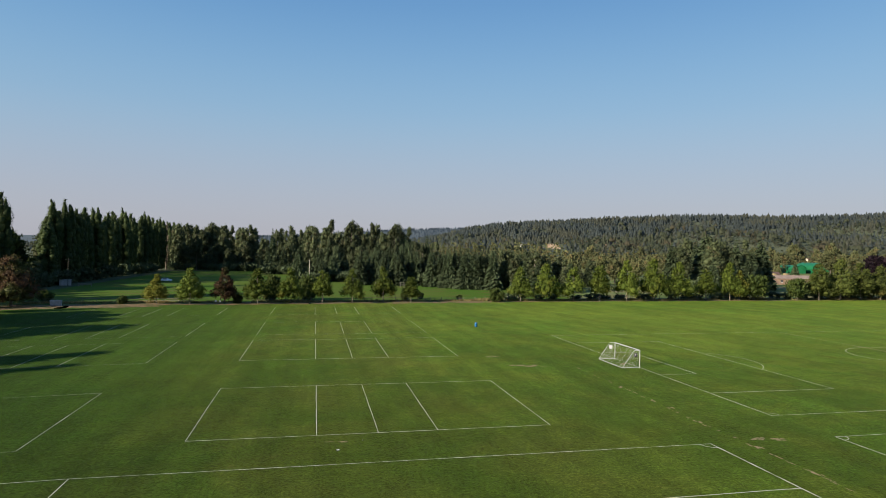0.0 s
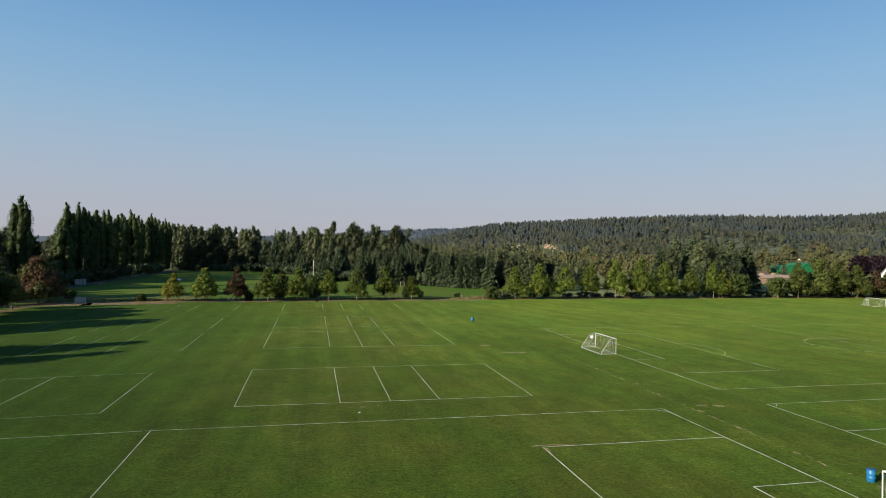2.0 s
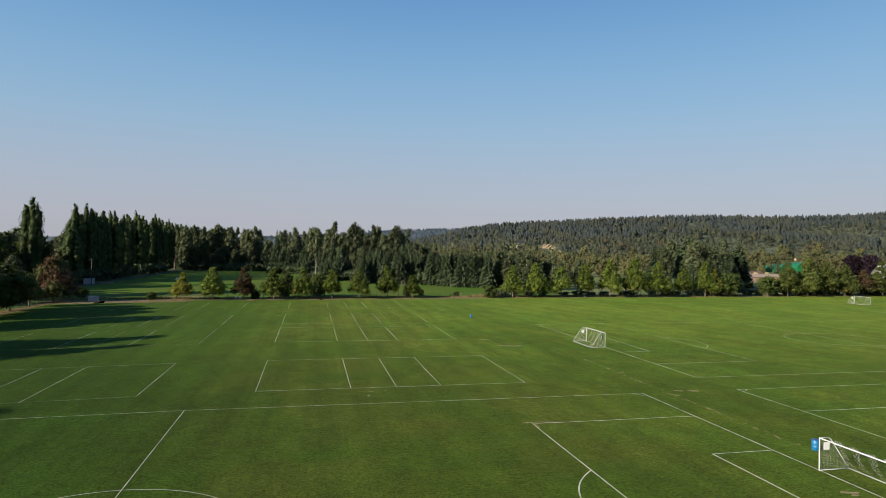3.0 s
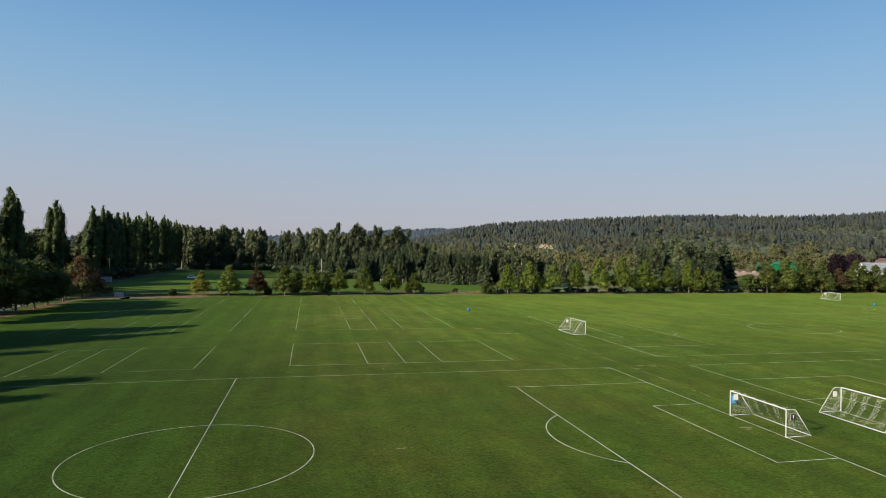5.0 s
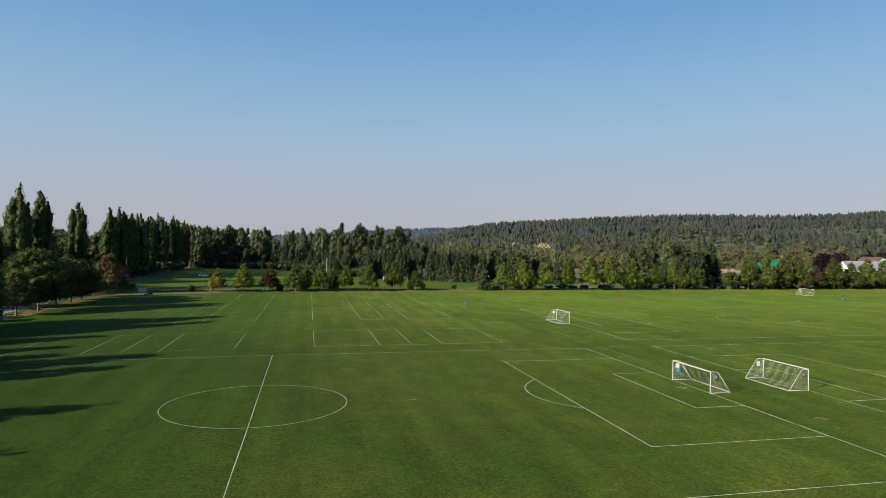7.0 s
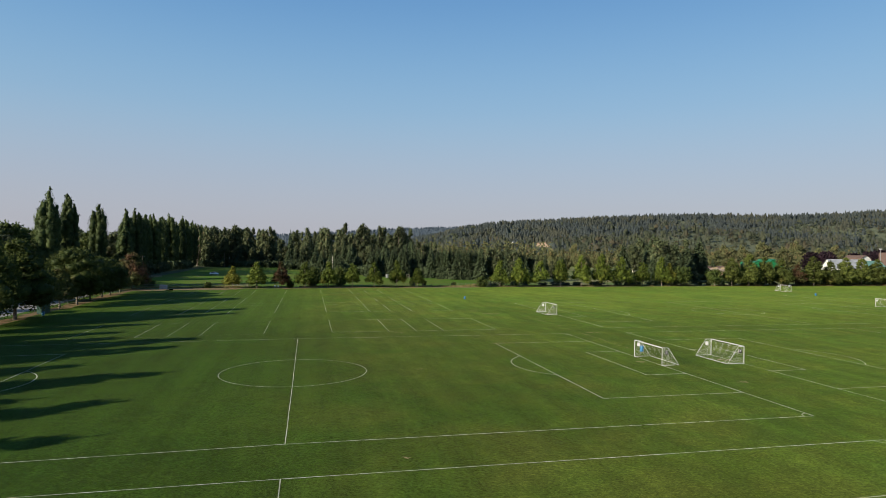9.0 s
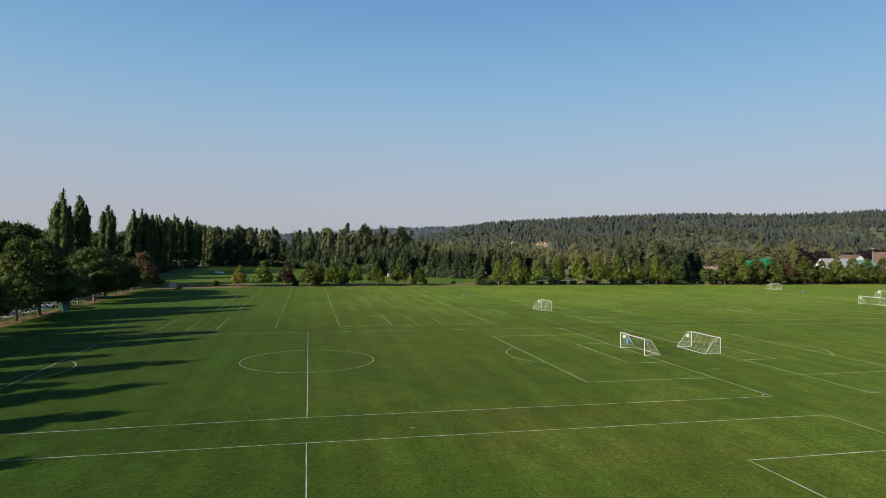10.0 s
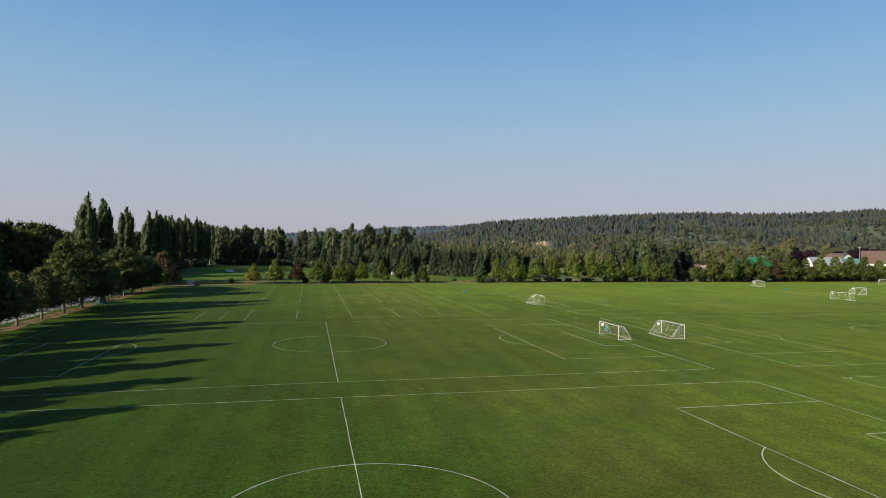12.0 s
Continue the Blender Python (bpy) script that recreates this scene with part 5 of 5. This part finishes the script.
def building(name, x, y, turn, L, W, eave, ridge, wall, roof, label, shape="gable", windows=4):
    """Length along its own x. shape: gable, gambrel or arch."""
    t = thing(name, at(x, y, 1, turn), label, "building")
    if shape == "arch":
        prof = [(-W / 2 * math.cos(math.pi * i / 12), eave + (ridge - eave) * math.sin(math.pi * i / 12)) for i in range(13)]
    elif shape == "gambrel":
        prof = [(-W / 2, eave), (-W * 0.33, eave + (ridge - eave) * 0.66), (0, ridge), (W * 0.33, eave + (ridge - eave) * 0.66), (W / 2, eave)]
    else:
        prof = [(-W / 2, eave), (0, ridge), (W / 2, eave)]
    bm = bmesh.new()
    ring = [(-W / 2, 0)] + prof + [(W / 2, 0)]
    a = [bm.verts.new((-L / 2, q, z)) for q, z in ring]
    b = [bm.verts.new((L / 2, q, z)) for q, z in ring]
    bm.faces.new(a)
    bm.faces.new(b[::-1])
    for i in range(len(ring)):
        j = (i + 1) % len(ring)
        bm.faces.new((a[i], b[i], b[j], a[j]))
    part("wall", bm, wall, t)
    bm = bmesh.new()
    o, th = 0.5, 0.18
    out = [(q * (1 + 0.9 / W), z + th) for q, z in prof]
    inn = [(q * (1 + 0.9 / W), z + 0.02) for q, z in prof]
    for lo in (0,):
        ring = out + inn[::-1]
        a = [bm.verts.new((-L / 2 - o, q, z)) for q, z in ring]
        b = [bm.verts.new((L / 2 + o, q, z)) for q, z in ring]
        bm.faces.new(a)
        bm.faces.new(b[::-1])
        for i in range(len(ring)):
            j = (i + 1) % len(ring)
            bm.faces.new((a[i], b[i], b[j], a[j]))
    part("roof", bm, roof, t)
    for i in range(windows):
        px = -L / 2 + L * (i + 0.5) / windows
        w = part("window", box(bmesh.new(), px - 0.6, -W / 2 - 0.04, eave * 0.45, px + 0.6, -W / 2 + 0.02, eave * 0.78), M_GLASS, t)
        part("frame", box(bmesh.new(), px - 0.7, -W / 2 - 0.06, eave * 0.40, px + 0.7, -W / 2 - 0.042, eave * 0.45), M_PANEL, w)
    part("door", box(bmesh.new(), -L / 2 - 0.05, -W * 0.16, 0, -L / 2 + 0.02, W * 0.16, eave * 0.8), roof, t)
    return t


def t12(px, d):
    """A place by its bearing and distance from the end of the flight."""
    s = (px - 784) / 1102
    return -18.3 + d * (0.2114 + 0.9774 * s), -77.4 + d * (0.9774 - 0.2114 * s)


building("barn", *t12(1481, 455), -84, 13, 11, 9.6, 14.6, M_WALLW, M_ROOFB, "white barn with a brown gambrel roof", "gambrel")
building("barn", *t12(1455, 420), -14, 20, 14, 6.4, 12.0, M_WALLW, M_ROOFG, "long white farm shed with grey metal roof")
building("barn", *t12(1496, 425), -14, 15, 13, 6.4, 11.2, M_WALLW, M_ROOFT, "farm shed with pale green metal roof")
building("barn", *t12(1571, 480), -46, 36, 20, 7.0, 16.8, M_WALLW, M_ROOFB, "large white barn with broad brown roof")
building("riding_arena", *t0(1398, 570), 80, 26, 9, 3.6, 7.3, M_ROOFGR, M_ROOFGR, "dark green arched metal riding arena", "arch", 0)
building("riding_arena", *t0(1434, 572), 80, 26, 16, 4.0, 9.6, M_ROOFGR, M_ROOFGR, "dark green arched metal riding arena", "arch", 0)
building("stable", *t0(1402, 345), -16, 44, 7, 3.2, 4.9, M_WALLB, M_ROOFS, "long brown timber stable with brown roof", "gable", 8)
building("stable", *t0(1345, 420), -16, 20, 8, 3.0, 4.8, M_WALLB, M_ROOFB, "long brown timber stable with brown roof", "gable", 6)
for px, d, tn, wl_, rf in ((1073, 1150, 20, M_WALLB, M_ROOFB), (1090, 1190, -30, M_WALLB, M_ROOFS), (925, 1130, 10, M_WALLW, M_ROOFG), (1347, 800, -20, M_WALLT, M_ROOFG), (1520, 760, 15, M_WALLT, M_ROOFG), (1430, 900, 0, M_WALLT, M_ROOFB)):
    hx, hy = t0(px, d)
    building("house", hx, hy, tn, 14, 9, 7.0 if d < 1000 else 5.0, 10.5 if d < 1000 else 9.0, wl_, rf, "far house showing among the valley trees", "gable", 5)

lx, ly = t12(1518, 430)
t = thing("light_pole", at(lx, ly, 1, 0), "tall grey floodlight pole beside the barns", "pole")
part("pole", tube(bmesh.new(), (0, 0, 0), (0, 0, 19.0), 0.22, 0.14, 10), M_GALV, t, smooth=True)
part("lamp_head", box(bmesh.new(), -1.0, -0.3, 18.6, 1.0, 0.3, 19.4, 0.05), M_SHEET, t)

# purple-leaved trees by the barns
pur = None
for px, d, H in ((1408, 505, 17.0), (1432, 500, 17.5), (1478, 520, 16.5), (1506, 525, 18.0), (1522, 515, 19.5), (1540, 530, 18.5)):
    x, y = t12(px, d)
    if pur is None:
        pur = broadleaf("plum_tree", "broad dark purple-leaved tree beside the barns", H, 15.0, 3.0, 60, 2600, 0.7, M_LEAF_PUR, M_DARKBARK, "purple trees", at(x, y, 1, 0), oval, 0.35)
    else:
        copy_thing(pur, at(x, y, 1.0, None, H / 17.0))

# trees between the farm and the fence row
FARM = "trees round the farm"
fts = [broadleaf("broadleaf_tree", "leafy green tree near the farm", 14.0, 10.0, 1.5, 50, 1800, 0.60, M_LEAF_FAR, M_BARK, FARM, at(*t0(px, d), 1, 0), oval, 0.3) for px, d in ((1085, 330), (1475, 540))]
for i, (px, d, H) in enumerate(((1100, 420, 15), (1125, 400, 14), (1150, 430, 16), (1175, 380, 15), (1060, 440, 16), (1040, 400, 14), (1372, 460, 9), (1010, 430, 17), (1465, 540, 21), (1495, 600, 20), (1378, 620, 20), (1350, 560, 19), (1545, 560, 17),
                                (1360, 640, 22), (1330, 520, 18), (1310, 480, 19), (1400, 760, 21), (1450, 780, 22), (1478, 700, 20), (1560, 700, 21))):
    x, y = t0(px, d)
    copy_thing(fts[i % 2], at(x, y, H / 14 * random.uniform(0.85, 1.1), None, H / 14))

for px, d, H in ((1403, 452, 12.0), (1340, 420, 11.0)):
    tagged(copy_thing(cons[0], at(*t0(px, d), H / 16 * 1.2, None, H / 16)), "dark green conifer standing by the stables", "", FARM)

# tall cottonwoods standing out of the valley
for i, (px, d, H) in enumerate(((1400, 800, 33), (1412, 815, 29), (1465, 780, 34), (1476, 800, 30), (1440, 840, 27), (1362, 830, 29), (1330, 760, 27), (1540, 790, 30), (1250, 800, 27), (1205, 770, 26), (1130, 820, 27), (1040, 780, 28), (1508, 820, 25))):
    tagged(copy_thing(fts[i % 2], at(*t0(px, d), H / 14 * 0.62, None, H / 14)), "tall olive-green cottonwood rising from the valley woods", "", "valley cottonwoods")


def soil_heap(x, y, r, h):
    """A loose mound of dry earth."""
    bm = bmesh.new()
    bmesh.ops.create_icosphere(bm, subdivisions=3, radius=1)
    for v in bm.verts:
        k = 1 + 0.6 * noise.noise(v.co * 1.9 + Vector((x, y, 0))) + 0.2 * noise.noise(v.co * 6.0)
        v.co = Vector((v.co.x * r * k, v.co.y * r * 0.8 * k, max(v.co.z, -0.05) * h * k))
    t = thing("soil_heap", at(x, y, 1, 20), "mound of dry brown earth behind the stable", "soil heap", "soil heaps")
    part("mound", bm, M_SOIL, t, smooth=True)


for px, d, r, h in ((1350, 395, 4.0, 4.4), (1365, 400, 3.2, 3.8), (1384, 392, 4.6, 4.6), (1400, 398, 3.0, 4.0)):
    soil_heap(*t0(px, d), r, h)


def clearing(s0, s1, v0, v1, sand):
    """A bare sandy slope in the woods of the ridge."""
    V, F = [], []
    n = 14
    for i in range(n + 1):
        for j in range(n + 1):
            s, v = s0 + (s1 - s0) * i / n, v0 + (v1 - v0) * j / n
            x, y = far(s * v, v)
            V.append((x, y, float(hill(x, y)) + 0.6))
    for i in range(n):
        for j in range(n):
            a = i * (n + 1) + j
            if abs(i - n * 0.55) < n * (0.62 - 0.42 * j / n) + 3.0 * noise.noise((i * 0.5, j * 0.5, 5.0)) - 1.0:
                F.append((a, a + n + 1, a + n + 2, a + 1))
    tagged(new("sandy_clearing", raw("sandy_clearing", V, F, sand)), "bare sandy clearing on the wooded slope", "clearing", kind="structure")


M_SAND = plain("orange_sand", (0.29, 0.185, 0.105), (0.41, 0.28, 0.17), 0.05, 0.95)
clearing(0.142, 0.174, 1180, 1405, M_SAND)
